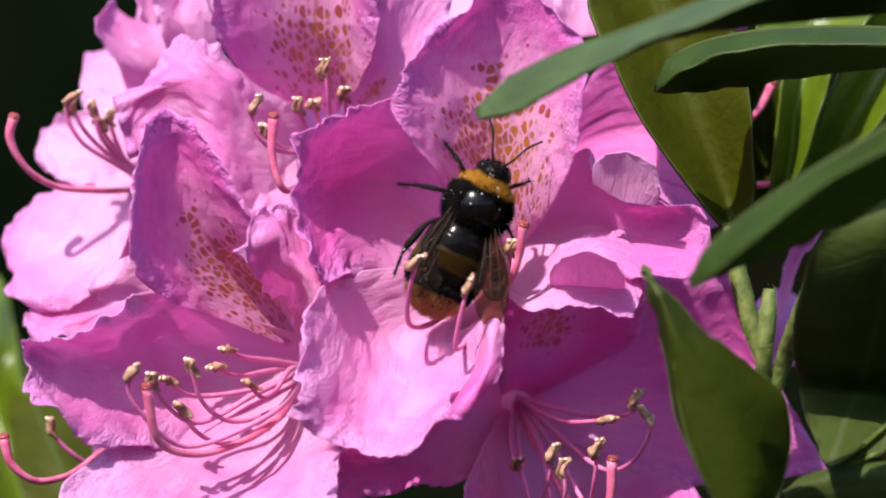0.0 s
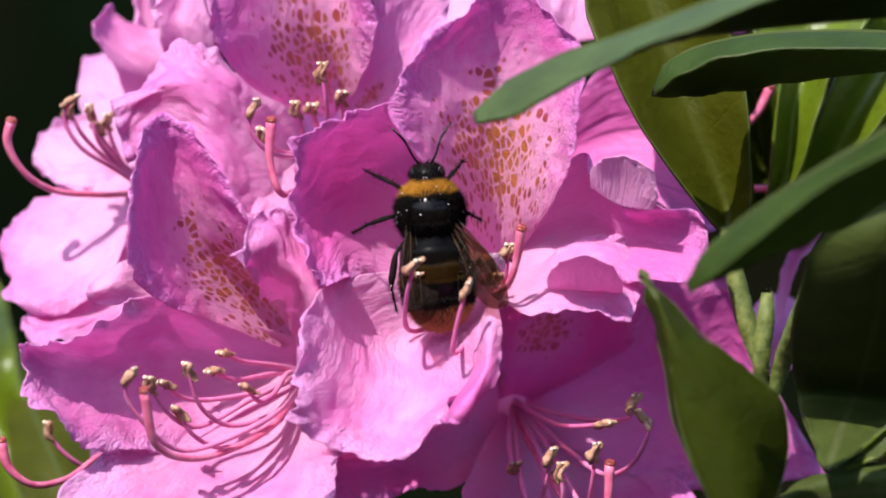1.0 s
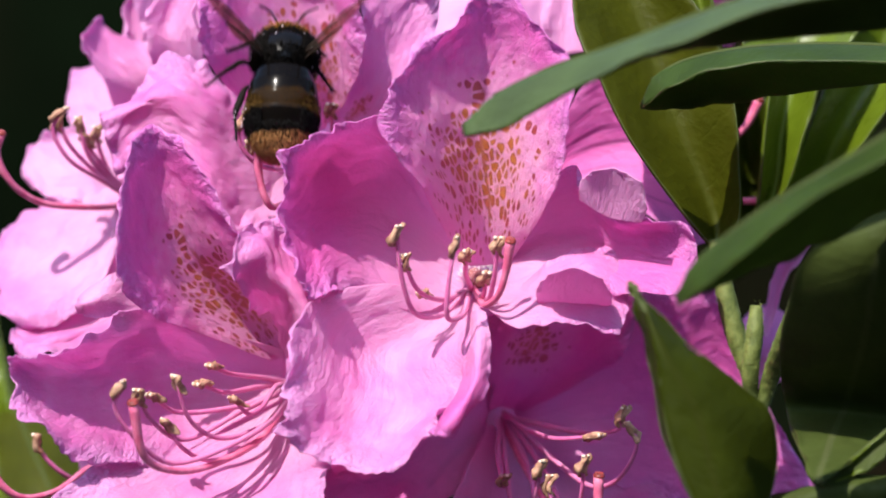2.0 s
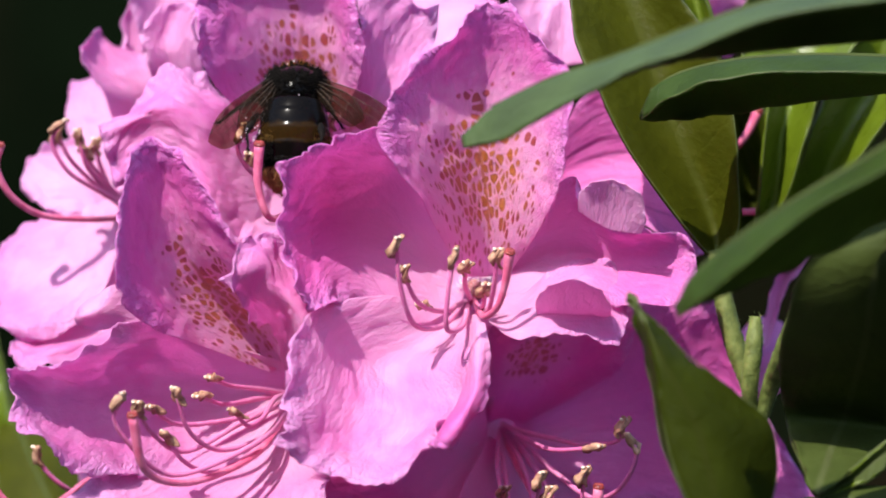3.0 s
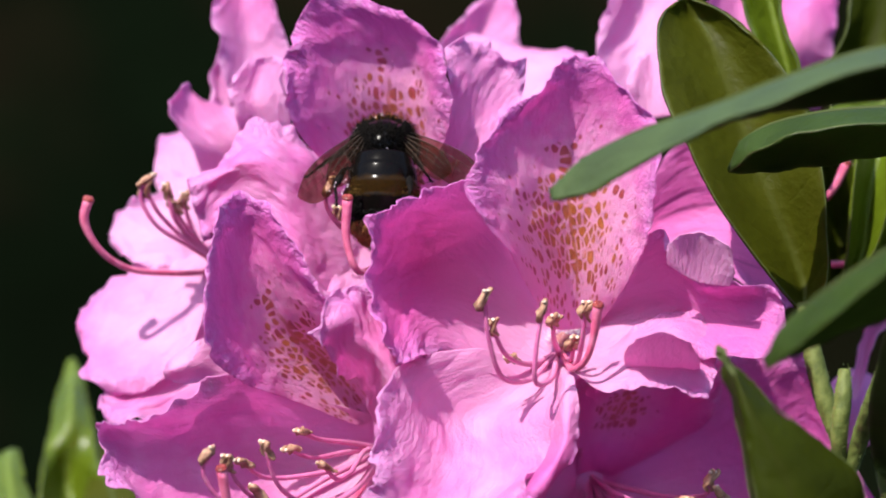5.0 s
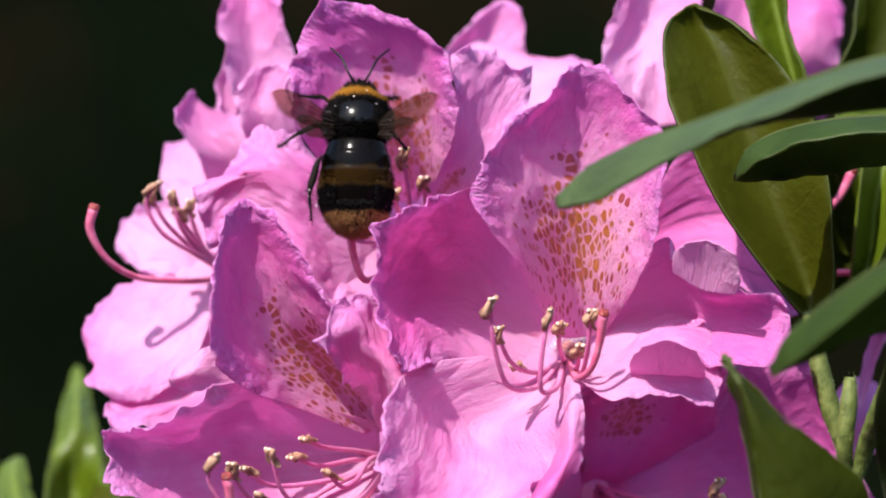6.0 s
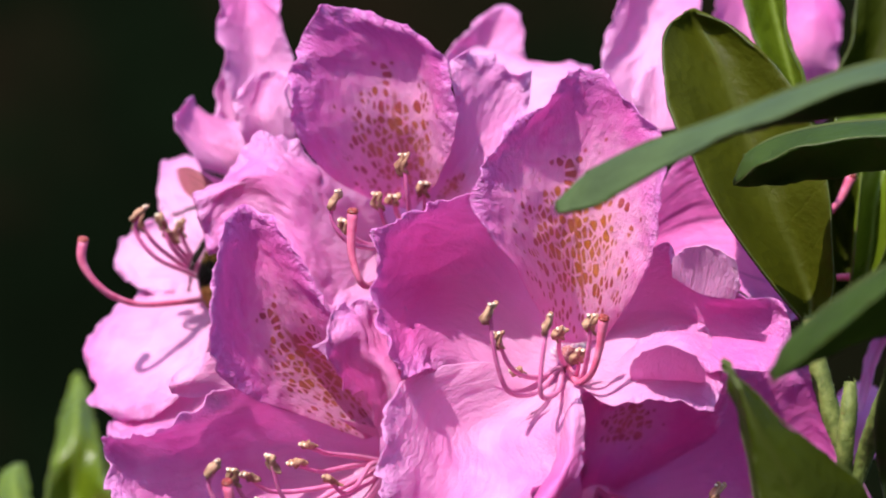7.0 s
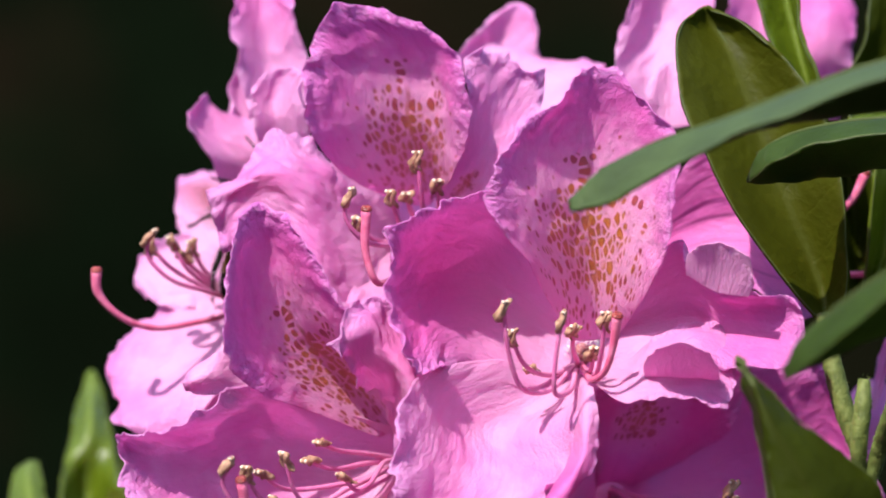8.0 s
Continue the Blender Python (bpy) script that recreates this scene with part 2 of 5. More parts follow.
def spline(points, count):
    """Points spread evenly over a smooth curve through the given ones (rows of an array)."""
    p = np.asarray(points, float)
    if len(p) == 2:
        w = np.linspace(0, 1, count)[:, None]
        return p[0] * (1 - w) + p[1] * w
    flat = p.reshape(len(p), -1)
    step = np.sqrt(np.linalg.norm(np.diff(flat, axis=0), axis=1)) + 1e-6
    knot = np.concatenate([[0], np.cumsum(step)])
    grad = np.gradient(flat, knot, axis=0)
    s = np.linspace(0, knot[-1], count)
    i = np.clip(np.searchsorted(knot, s, "right") - 1, 0, len(p) - 2)
    h = (knot[i + 1] - knot[i])[:, None]
    w = ((s - knot[i])[:, None]) / h
    out = ((2 * w**3 - 3 * w**2 + 1) * flat[i] + (w**3 - 2 * w**2 + w) * h * grad[i]
           + (-2 * w**3 + 3 * w**2) * flat[i + 1] + (w**3 - w**2) * h * grad[i + 1])
    return out.reshape(count, *p.shape[1:])


def sheet(ribs, long, wide, ruffle=0.0, crinkle=0.0, seed=0.0, rough_rim=0.0):
    """A grid of points (metres) over ribs given from base to tip, each from one edge to the other, and its map in mm."""
    rows = np.stack([spline(r, wide) for r in ribs])
    grid = spline(rows, long)
    du = np.gradient(grid, axis=0)
    dv = np.gradient(grid, axis=1)
    normal = np.cross(dv, du)
    normal /= np.linalg.norm(normal, axis=2, keepdims=True) + 1e-9
    reach = np.concatenate([np.zeros((1, wide)), np.cumsum(np.linalg.norm(np.diff(grid, axis=0), axis=2), axis=0)])
    run = np.concatenate([np.zeros((long, 1)), np.cumsum(np.linalg.norm(np.diff(grid, axis=1), axis=2), axis=1)], axis=1)
    run -= run[:, wide // 2:wide // 2 + 1]
    out = grid.copy()
    for i in range(long):
        for j in range(wide):
            u, v = i / (long - 1), abs(2 * j / (wide - 1) - 1)
            rim = max(v**5 * min(1.0, max(0.0, (u - 0.2) * 3)), ((u - 0.55) / 0.45) ** 4 if u > 0.55 else 0.0)
            a, b = reach[i, wide // 2], run[i, j]
            wave = 0.0
            if ruffle:
                p = Vector((a * 0.16 + seed * 7.3, b * 0.16, seed))
                q = Vector((a * 0.42 + seed * 3.1, b * 0.42, seed + 9))
                f = Vector((a * 0.21 + seed * 2.3, b * 0.21, seed + 31))
                g = Vector((a * 0.6 + seed, b * 0.6, seed + 17))
                wave += ruffle * (rim * (0.7 * noise.noise(p) + 0.7 * noise.noise(q)) + rim * rim * (1.5 * noise.noise(f) + 0.6 * noise.noise(g)) + rim**4 * 0.4 * noise.noise(g * 1.6))
            if crinkle:
                p = Vector((a * 0.09 + seed, b * 0.14, seed * 2))
                q = Vector((a * 0.5, b * 0.9, seed * 5))
                wave += crinkle * (noise.noise(p) * (0.35 + 0.65 * max(u, v)) + 0.06 * noise.noise(q)) * min(1, u * 3)
                k = Vector((a * 0.17 + seed * 5.1, b * 0.23, seed * 3))
                k += noise.noise_vector(k * 1.7) * 0.35
                wave += crinkle * 0.75 * (0.3 - abs(noise.noise(k))) * (0.25 + 0.75 * max(u, v)) * min(1, u * 3)
            out[i, j] += normal[i, j] * wave
            if rough_rim and rim > 0.4:
                mid = grid[max(0, i - 3), wide // 2]
                cut = rough_rim * noise.noise(Vector((a * 0.45, b * 0.45, seed + 4))) * (rim - 0.4)
                out[i, j] += (out[i, j] - mid) / (np.linalg.norm(out[i, j] - mid) + 1e-6) * cut
    us, vs = np.linspace(0, 1, long)[:, None], np.abs(np.linspace(-1, 1, wide))[None]
    rim = np.maximum(vs**4 * np.clip((us - 0.15) * 3, 0, 1), np.clip((us - 0.5) / 0.5, 0, 1) ** 4 * np.ones_like(vs))
    return out * MM, np.stack([run, np.repeat(reach[:, wide // 2:wide // 2 + 1], wide, 1), rim], 2)


def sheet_mesh(grid, coords):
    bm = bmesh.new()
    layer = bm.loops.layers.uv.new("UVMap")
    edge = bm.loops.layers.uv.new("rim")
    long, wide = grid.shape[:2]
    verts = [[bm.verts.new(grid[i, j]) for j in range(wide)] for i in range(long)]
    for i in range(long - 1):
        for j in range(wide - 1):
            spots = ((i, j), (i, j + 1), (i + 1, j + 1), (i + 1, j))
            f = bm.faces.new([verts[a][b] for a, b in spots])
            for loop, (a, b) in zip(f.loops, spots):
                loop[layer].uv = coords[a, b][:2]
                loop[edge].uv = (coords[a, b][-1], 0)
    return bm


def thicken(ob, mm, second=0):
    s = ob.modifiers.new("thickness", "SOLIDIFY")
    s.thickness, s.offset = mm * MM, -1
    s.material_offset = second
    s.use_even_offset = False


def tube(points, radii, sides=8, count=24, caps=True, bm=None, wobble=0.0):
    """A round rod along a curve (mm), its map's y from 0 at the start to 1 at the end."""
    bm = bm or bmesh.new()
    layer = bm.loops.layers.uv.verify()
    path = spline(points, count) * MM
    rad = np.interp(np.linspace(0, 1, count), np.linspace(0, 1, len(radii)), radii) * MM
    rings, side = [], Vector((0.3, 0.9, 0.2))
    for i in range(count):
        way = Vector(path[min(i + 1, count - 1)] - path[max(i - 1, 0)]).normalized()
        side = (side - way * side.dot(way)).normalized()
        other = way.cross(side)
        ring = []
        for k in range(sides):
            a = 2 * math.pi * k / sides
            r = rad[i] * (1 + wobble * noise.noise(Vector((i * 0.7, k * 1.3, rad[0] * 9000))))
            ring.append(bm.verts.new(Vector(path[i]) + side * math.cos(a) * r + other * math.sin(a) * r))
        rings.append(ring)
    for i in range(count - 1):
        for k in range(sides):
            m = (k + 1) % sides
            f = bm.faces.new((rings[i][k], rings[i][m], rings[i + 1][m], rings[i + 1][k]))
            for loop, w in zip(f.loops, (i, i, i + 1, i + 1)):
                loop[layer].uv = (k / sides, w / (count - 1))
    if caps:
        bm.faces.new(rings[0][::-1])
        bm.faces.new(rings[-1])
    return bm


def egg(centre, radii, bm=None, rings=16, segments=24, turn=None):
    """An ellipsoid (mm)."""
    bm = bm or bmesh.new()
    m = Matrix.Translation(Vector(centre) * MM) @ (turn or Matrix()) @ Matrix.Diagonal((*(r * MM for r in radii), 1))
    bmesh.ops.create_uvsphere(bm, u_segments=segments, v_segments=rings, radius=1, matrix=m)
    return bm


def fur(centre, radii, count, length, keep, seed, lean=(0, -0.5, 0.1)):
    """Hairs, slim three-sided spikes standing on an ellipsoid wherever keep(direction) holds."""
    rng = random.Random(seed)
    bm = bmesh.new()
    done = 0
    while done < count:
        d = Vector((rng.gauss(0, 1), rng.gauss(0, 1), rng.gauss(0, 1))).normalized()
        if not keep(d):
            continue
        done += 1
        root = Vector(centre) + Vector((d.x * radii[0], d.y * radii[1], d.z * radii[2])) * 0.97
        way = (d + Vector(lean) * 0.8 + Vector((rng.uniform(-.4, .4), rng.uniform(-.4, .4), rng.uniform(-.4, .4)))).normalized()
        tip = root + way * length * rng.uniform(0.6, 1.25)
        side = way.orthogonal().normalized() * 0.075
        other = way.cross(side).normalized() * 0.075
        v = [bm.verts.new(p * MM) for p in (root + side, root - side * 0.5 + other, root - side * 0.5 - other, tip)]
        for a, b in ((0, 1), (1, 2), (2, 0)):
            bm.faces.new((v[a], v[b], v[3]))
    return bm


# ---- setting ----
def ground():
    bm = bmesh.new()
    n, size = 60, 60.0
    verts = []
    for i in range(n + 1):
        for j in range(n + 1):
            x, y = (2 * i / n - 1), (2 * j / n - 1)
            x, y = x * abs(x) * size, y * abs(y) * size
            verts.append(bm.verts.new((x, y, 0.05 * noise.noise(Vector((x * 1.7, y * 1.7, 0))))))
    for i in range(n):
        for j in range(n):
            a = i * (n + 1) + j
            bm.faces.new((verts[a], verts[a + n + 1], verts[a + n + 2], verts[a + 1]))
    tagged(part("ground", bm, soil, None), "dark brown woodland soil under the shrub", "ground", kind="structure")


def backdrop():
    """A bank of dark undergrowth all round, some metres off; its unseen side behind the camera is added to cut low sky
    light.
    """
    bm = bmesh.new()
    n, high = 96, 15
    rows = []
    for k in range(high + 1):
        row = []
        for i in range(n):
            a = 2 * math.pi * i / n
            r = 3.2 + 0.25 * noise.noise(Vector((math.cos(a) * 3, math.sin(a) * 3, k * 0.5))) + 0.05 * k
            row.append(bm.verts.new((r * math.cos(a), r * math.sin(a), -0.1 + 0.17 * k + 0.2 * noise.noise(Vector((math.cos(a) * 9, math.sin(a) * 9, k * 0.3))) * k / high)))
        rows.append(row)
    for k in range(high):
        for i in range(n):
            m = (i + 1) % n
            bm.faces.new((rows[k][i], rows[k][m], rows[k + 1][m], rows[k + 1][i]))
    tagged(part("backdrop", bm, thicket, None), "dark blurred undergrowth behind the shrub, shade in its colour, unseen near side added", "undergrowth", kind="structure")


ground()
backdrop()

# ---- flowers ----
count_lobes = [0]


def flower(at, label, back, downy=False):
    """A flower's stand at its throat, with its tube, stalk and ovary; back: where the stalk ends, from the throat."""
    base = new("rhododendron_flower")
    base.location = [a * MM for a in at]
    tagged(base, label, "flower", "flowers of the truss")
    b = np.asarray(back, float)
    part("corolla_tube", tube([b * 0.42, b * 0.22, b * 0.05, -b * 0.02], (1.6, 2.6, 4.2, 6.0), 20, 14, False), tube_skin, base)
    part("flower_stalk", tube([b * 1.02, b * 0.8 + np.array((0, 0, 1.5)), b * 0.4], (0.9, 0.8, 1.1), 8, 14), stalk_red, base)
    part("ovary", egg(tuple(b * (-0.05 if downy else 0.2)), (1.5, 1.5, 1.6)), ovary_skin, base, "dark red downy ovary")
    if downy:
        part("throat_hair", fur(tuple(b * -0.02), (3.0, 2.4, 2.8), 420, 1.3, lambda d: d.z > 0.0 and d.y < 0.4, 41, (0, -0.6, 0.2)), throat_down, base, "white down in the throat")
    return base


throat_down = simple_material("throat_down", (0.80, 0.58, 0.70), (0.90, 0.78, 0.84), 600, 0.6)
tube_skin = petal_material("petal_tube", pale=0.05, throat=0.15)
# the two paler copies put light falling on chosen lobes into the colour
petal_plain = [petal_material("petal_plain"), petal_material("petal_light", pale=0.16), petal_material("petal_pale", pale=0.30)]
petal_veined = petal_material("petal_veined", dark_veins=True)


def lobe(base, ribs, blotch=None, veins=0, pale=0, ruffle=1.15, fine=0.9):
    """One lobe of the corolla, from ribs in mm round the throat."""
    count_lobes[0] += 1
    k = count_lobes[0]
    span = [np.linalg.norm(np.subtract(r[0], r[-1])) for r in ribs]
    mids = np.asarray([r[len(r) // 2] for r in ribs], float)
    length = np.linalg.norm(np.diff(mids, axis=0), axis=1).sum()
    grid, coords = sheet(ribs, 84, 84, ruffle, fine, k * 1.37, 0.35)
    if blotch:
        skin = petal_material("petal_spotted", length, max(span) / 2, blotch, pale=(0.0, 0.16, 0.36)[pale])
    else:
        skin = petal_veined if veins else petal_plain[pale]
    ob = part("petal", sheet_mesh(grid, coords), skin, base, "lilac lobe with orange-brown spots" if blotch else "")
    thicken(ob, 0.14)
    return ob


def anther(parent, tip, way, tilt):
    """Two pollen sacs with open pores at the filament's end."""
    bm = bmesh.new()
    up = Vector(way).normalized()
    lean = Matrix.Rotation(radians(tilt), 4, "Y")
    quat = (lean @ up).to_track_quat("Z", "Y").to_matrix().to_4x4()
    side = quat.to_3x3() @ Vector((1, 0, 0))
    for s in (-1, 1):
        c = Vector(tip) + side * 0.42 * s + (lean @ up) * -0.6
        egg(c, (0.50, 0.56, 1.75), bm, 8, 10, quat)
    for v in bm.verts:
        v.co += v.normal * 0.00055 * noise.noise(v.co * 1500) + side * 0.00045 * math.sin((v.co - Vector(tip) * MM).dot(up) * 1600)
    part("anther", bm, anther_skin, parent, "tan two-lobed anther")
    bm = bmesh.new()
    for s in (-1, 1):
        egg(Vector(tip) + side * 0.42 * s + (lean @ up) * 0.86, (0.30, 0.32, 0.2), bm, 6, 8, quat)
    part("pollen", bm, pollen_skin, parent)


def stamen(base, points, tilt=0):
    ob = part("stamen", tube(points, (0.44, 0.42, 0.38, 0.34, 0.28), 8, 28), filament_skin, base)
    tip, before = Vector(points[-1]), Vector(points[-2])
    anther(ob, tip, tip - before, tilt)
    return ob


def pistil(base, points):
    ob = part("pistil", tube(points, (0.44, 0.46, 0.48, 0.52, 0.78), 10, 32), style_skin, base, "rose-red curved style")
    tip, before = Vector(points[-1]), Vector(points[-2])
    way = (tip - before).normalized()
    quat = way.to_track_quat("Z", "Y").to_matrix().to_4x4()
    bm = egg(tip, (0.86, 0.86, 0.42), None, 8, 14, quat)
    for i in range(6):
        a = i * math.pi / 3
        egg(tip + quat.to_3x3() @ Vector((0.46 * math.cos(a), 0.46 * math.sin(a), 0.30)), (0.29, 0.29, 0.2), bm, 6, 8, quat)
    part("stigma", bm, stigma_skin, ob, "dark red sticky stigma")
    return ob


front_flower = flower((6.1, 27.9, 1271.7), "fully open lilac-pink rhododendron flower with orange-spotted upper lobe", (-8.4, 46.6, -12.2), True)
lobe(front_flower, [
    ((-1.2, -5.7, 3.0), (1.7, -3.7, 2.7), (5.7, -5.6, 3.8)),
    ((-7.2, -20.1, 15.5), (-2.5, -12.3, 13.5), (2.4, -8.4, 12.2), (7.2, -13.4, 12.8), (11.0, -20.3, 14.0)),
    ((-12.2, -24.9, 23.9), (-4.9, -17.0, 22.8), (1.6, -12.0, 22.3), (7.9, -16.0, 22.7), (13.1, -23.3, 21.0)),
    ((-10.5, -23.8, 32.2), (-4.5, -17.9, 31.7), (1.5, -14.7, 32.1), (7.5, -16.7, 32.4), (14.2, -22.9, 31.2)),
    ((-4.4, -21.0, 37.7), (-1.7, -17.9, 38.0), (1.9, -16.8, 38.2), (6.2, -17.8, 38.4), (10.9, -20.0, 37.3)),
    ((0.5, -19.3, 42.9), (1.4, -19.2, 43.3), (2.1, -19.2, 43.6), (2.8, -19.2, 43.1), (4.0, -19.4, 42.3)),
], blotch=(0.37, 0.42, 0.60))
lobe(front_flower, [
    ((-0.8, -3.2, 6.0), (-0.8, -1.7, 2.5), (-1.2, -3.1, -0.6)),
    ((-6.9, -9.9, 15.7), (-7.3, -3.0, 7.6), (-7.1, -6.6, -3.8)),
    ((-11.6, -16.7, 25.5), (-13.7, -4.4, 11.8), (-16.9, -15.2, -0.1)),
    ((-17.5, -18.7, 25.5), (-20.2, -8.3, 13.1), (-19.9, -23.1, 1.1)),
    ((-22.5, -21.9, 23.7), (-24.8, -16.4, 13.1), (-22.2, -28.1, 1.0)),
    ((-26.6, -25.3, 21.0), (-27.1, -24.3, 14.0), (-24.9, -30.7, 4.5)),
])
lobe(front_flower, [
    ((-4.8, -3.2, -1.4), (-1.6, -1.5, -3.3), (0.4, -3.4, -2.2)),
    ((-13.7, -12.0, 1.0), (-7.3, -9.0, -6.4), (1.4, -20.6, -2.4)),
    ((-22.9, -25.2, 0.0), (-12.8, -16.4, -8.6), (2.1, -29.2, -6.0)),
    ((-25.6, -33.1, -5.5), (-15.2, -22.1, -13.5), (-6.4, -24.2, -14.0), (1.5, -31.7, -10.1)),
    ((-25.5, -37.0, -12.1), (-17.5, -28.8, -18.2), (-9.6, -28.8, -18.2), (-4.5, -33.4, -15.0)),
    ((-27.5, -39.6, -16.1), (-19.0, -36.3, -20.8), (-13.4, -37.5, -22.5), (-5.2, -36.8, -18.0)),
], pale=2)
lobe(front_flower, [
    ((3.3, -5.1, 7.0), (3.7, -2.6, 3.4), (3.3, -4.2, -0.5)),
    ((8.0, -10.4, 12.5), (9.3, -7.2, 6.4), (8.1, -12.0, 1.3)),
    ((14.4, -15.6, 18.4), (15.1, -14.5, 12.2), (15.7, -11.2, 6.9), (16.0, -19.0, 1.8)),
    ((19.2, -20.5, 12.3), (21.1, -16.0, 8.3), (22.4, -16.5, 5.0), (22.4, -22.2, 0.9)),
    ((23.9, -21.6, 11.9), (25.8, -18.1, 8.1), (27.2, -18.6, 4.5), (28.3, -23.1, 1.1)),
    ((30.5, -19.8, 10.2), (31.4, -19.1, 7.9), (31.6, -19.5, 5.5), (30.7, -21.8, 2.9)),
])
lobe(front_flower, [
    ((14.9, -20.9, 14.1), (18.9, -20.9, 11.7), (23.6, -22.9, 11.1)),
    ((14.9, -22.9, 16.7), (19.6, -22.9, 15.1), (24.3, -24.9, 13.5)),
    ((16.6, -24.9, 18.5), (20.0, -25.9, 19.0), (23.4, -26.9, 17.3)),
], ruffle=0.45, fine=0.4)
lobe(front_flower, [
    ((1.7, -3.9, -0.4), (1.7, -5.9, -1.5), (1.4, -10.9, -2.1)),
    ((6.4, -9.9, 1.3), (6.3, -13.9, -0.4), (6.1, -19.9, -1.8), (5.6, -24.9, -2.7)),
    ((11.1, -13.9, 4.7), (11.2, -17.9, 2.0), (11.0, -21.9, -0.5), (10.4, -25.9, -2.2)),
    ((16.3, -13.9, 6.7), (16.2, -17.9, 3.3), (15.9, -21.9, -0.5), (15.5, -25.9, -2.7)),
    ((20.9, -14.9, 5.4), (20.9, -18.9, 1.5), (20.2, -21.9, -2.1), (18.8, -25.9, -4.0)),
    ((22.5, -15.9, 3.1), (22.2, -18.9, 0.3), (21.5, -21.9, -2.5), (20.3, -24.9, -4.6)),
], ruffle=0.7, fine=0.9, pale=1)
lobe(front_flower, [
    ((9.2, -19.9, -1.1), (13.8, -19.9, -2.4), (19.4, -18.9, -2.5)),
    ((8.9, -23.9, 1.8), (13.9, -24.9, 1.6), (19.5, -22.9, 0.6)),
    ((10.5, -29.9, 4.6), (14.1, -31.9, 6.1), (17.9, -28.9, 4.3)),
], ruffle=0.3, fine=0.5)
lobe(front_flower, [
    ((-0.1, -15.9, -2.5), (0.8, -19.9, -1.6), (1.9, -21.9, -1.7)),
    ((-0.8, -25.9, -6.4), (0.8, -31.9, -5.6), (2.6, -29.9, -6.2)),
    ((-2.1, -29.9, -10.8), (0.1, -38.9, -9.3), (2.2, -35.9, -9.7)),
    ((-4.2, -31.9, -14.8), (-2.0, -40.9, -13.1), (-0.2, -38.9, -13.4)),
    ((-5.6, -33.9, -17.5), (-4.2, -40.9, -16.4), (-3.1, -39.9, -16.2)),
], ruffle=0.8)
stamen(front_flower, [(-0.8, -3.2, -1.0), (-4.8, -18.6, -2.7), (-8.4, -26.4, -0.9), (-10.1, -29.6, 5.1), (-10.6, -30.8, 10.7)], 20)
stamen(front_flower, [(-0.8, -3.2, -1.0), (-4.8, -14.3, -0.9), (-8.0, -22.0, 1.8), (-9.7, -25.4, 6.2)], 10)
stamen(front_flower, [(-0.8, -3.2, -1.3), (-4.8, -14.3, -0.9), (-7.1, -18.1, 0.5)], 0)
stamen(front_flower, [(-0.4, -4.2, -1.3), (-1.6, -22.5, -2.2), (-3.6, -30.5, -1.1), (-3.4, -31.8, 3.8), (-2.5, -32.0, 9.3)], 5)
stamen(front_flower, [(-0.1, -4.2, -0.8), (-1.0, -13.7, 3.2), (-0.8, -17.4, 6.0)], 0)
stamen(front_flower, [(0.6, -4.2, -1.3), (2.3, -16.3, -0.5), (3.0, -21.8, 3.4), (3.5, -24.1, 8.4)], -5)
stamen(front_flower, [(0.6, -4.2, -1.3), (1.6, -14.2, -0.1), (1.9, -17.8, 2.9)], 0)
pistil(front_flower, [(0.2, -3.1, -0.6), (1.9, -18.4, -1.1), (3.7, -24.1, 1.3), (4.6, -25.6, 4.6), (5.2, -27.0, 9.0)])

lower_flower = flower((10.1, 45.9, 1249.7), "lilac-pink rhododendron flower in the shade of its neighbour", (-11.6, 40.2, -0.7))
lobe(lower_flower, [
    ((-1.3, -1.9, 0.3), (0.5, 0.1, 0.8), (3.8, -1.0, 0.2)),
    ((-2.3, -14.9, 8.9), (3.7, -6.8, 8.7), (12.8, -9.2, 6.4)),
    ((-1.9, -23.9, 16.4), (7.7, -14.0, 15.5), (18.3, -16.5, 11.6)),
    ((3.5, -21.2, 21.0), (12.5, -17.3, 20.1), (20.3, -18.4, 19.4)),
    ((14.2, -15.7, 24.4), (17.5, -15.7, 24.4), (21.2, -15.9, 23.2)),
], blotch=(0.42, 0.24, 0.28))
lobe(lower_flower, [
    ((2.1, 0.1, 0.8), (3.0, 1.7, -2.0), (2.1, -0.7, -5.0)),
    ((15.5, -10.3, 13.2), (15.8, -5.1, 0.4), (13.2, -7.2, -7.7)),
    ((23.3, -14.0, 21.7), (26.0, -5.1, 0.4), (23.2, -9.8, -11.5)),
    ((31.7, -14.3, 19.6), (33.1, -8.3, 6.1), (34.1, -9.8, -11.4)),
    ((36.1, -13.4, 12.1), (40.5, -8.9, 1.2), (46.9, -10.5, -9.6)),
])
lobe(lower_flower, [
    ((-1.2, -1.2, -1.6), (1.3, -0.5, -3.4), (4.7, -1.5, -3.2)),
    ((-4.7, -16.9, -5.8), (4.6, -4.4, -9.6), (14.8, -2.1, -7.4)),
    ((-7.2, -28.0, -12.3), (6.2, -16.4, -16.0), (23.6, -12.4, -9.1)),
    ((-2.3, -36.9, -19.0), (7.6, -27.3, -21.7), (27.0, -31.8, -11.7)),
    ((4.2, -35.6, -24.3), (12.3, -35.7, -25.0), (23.7, -35.3, -21.1)),
])
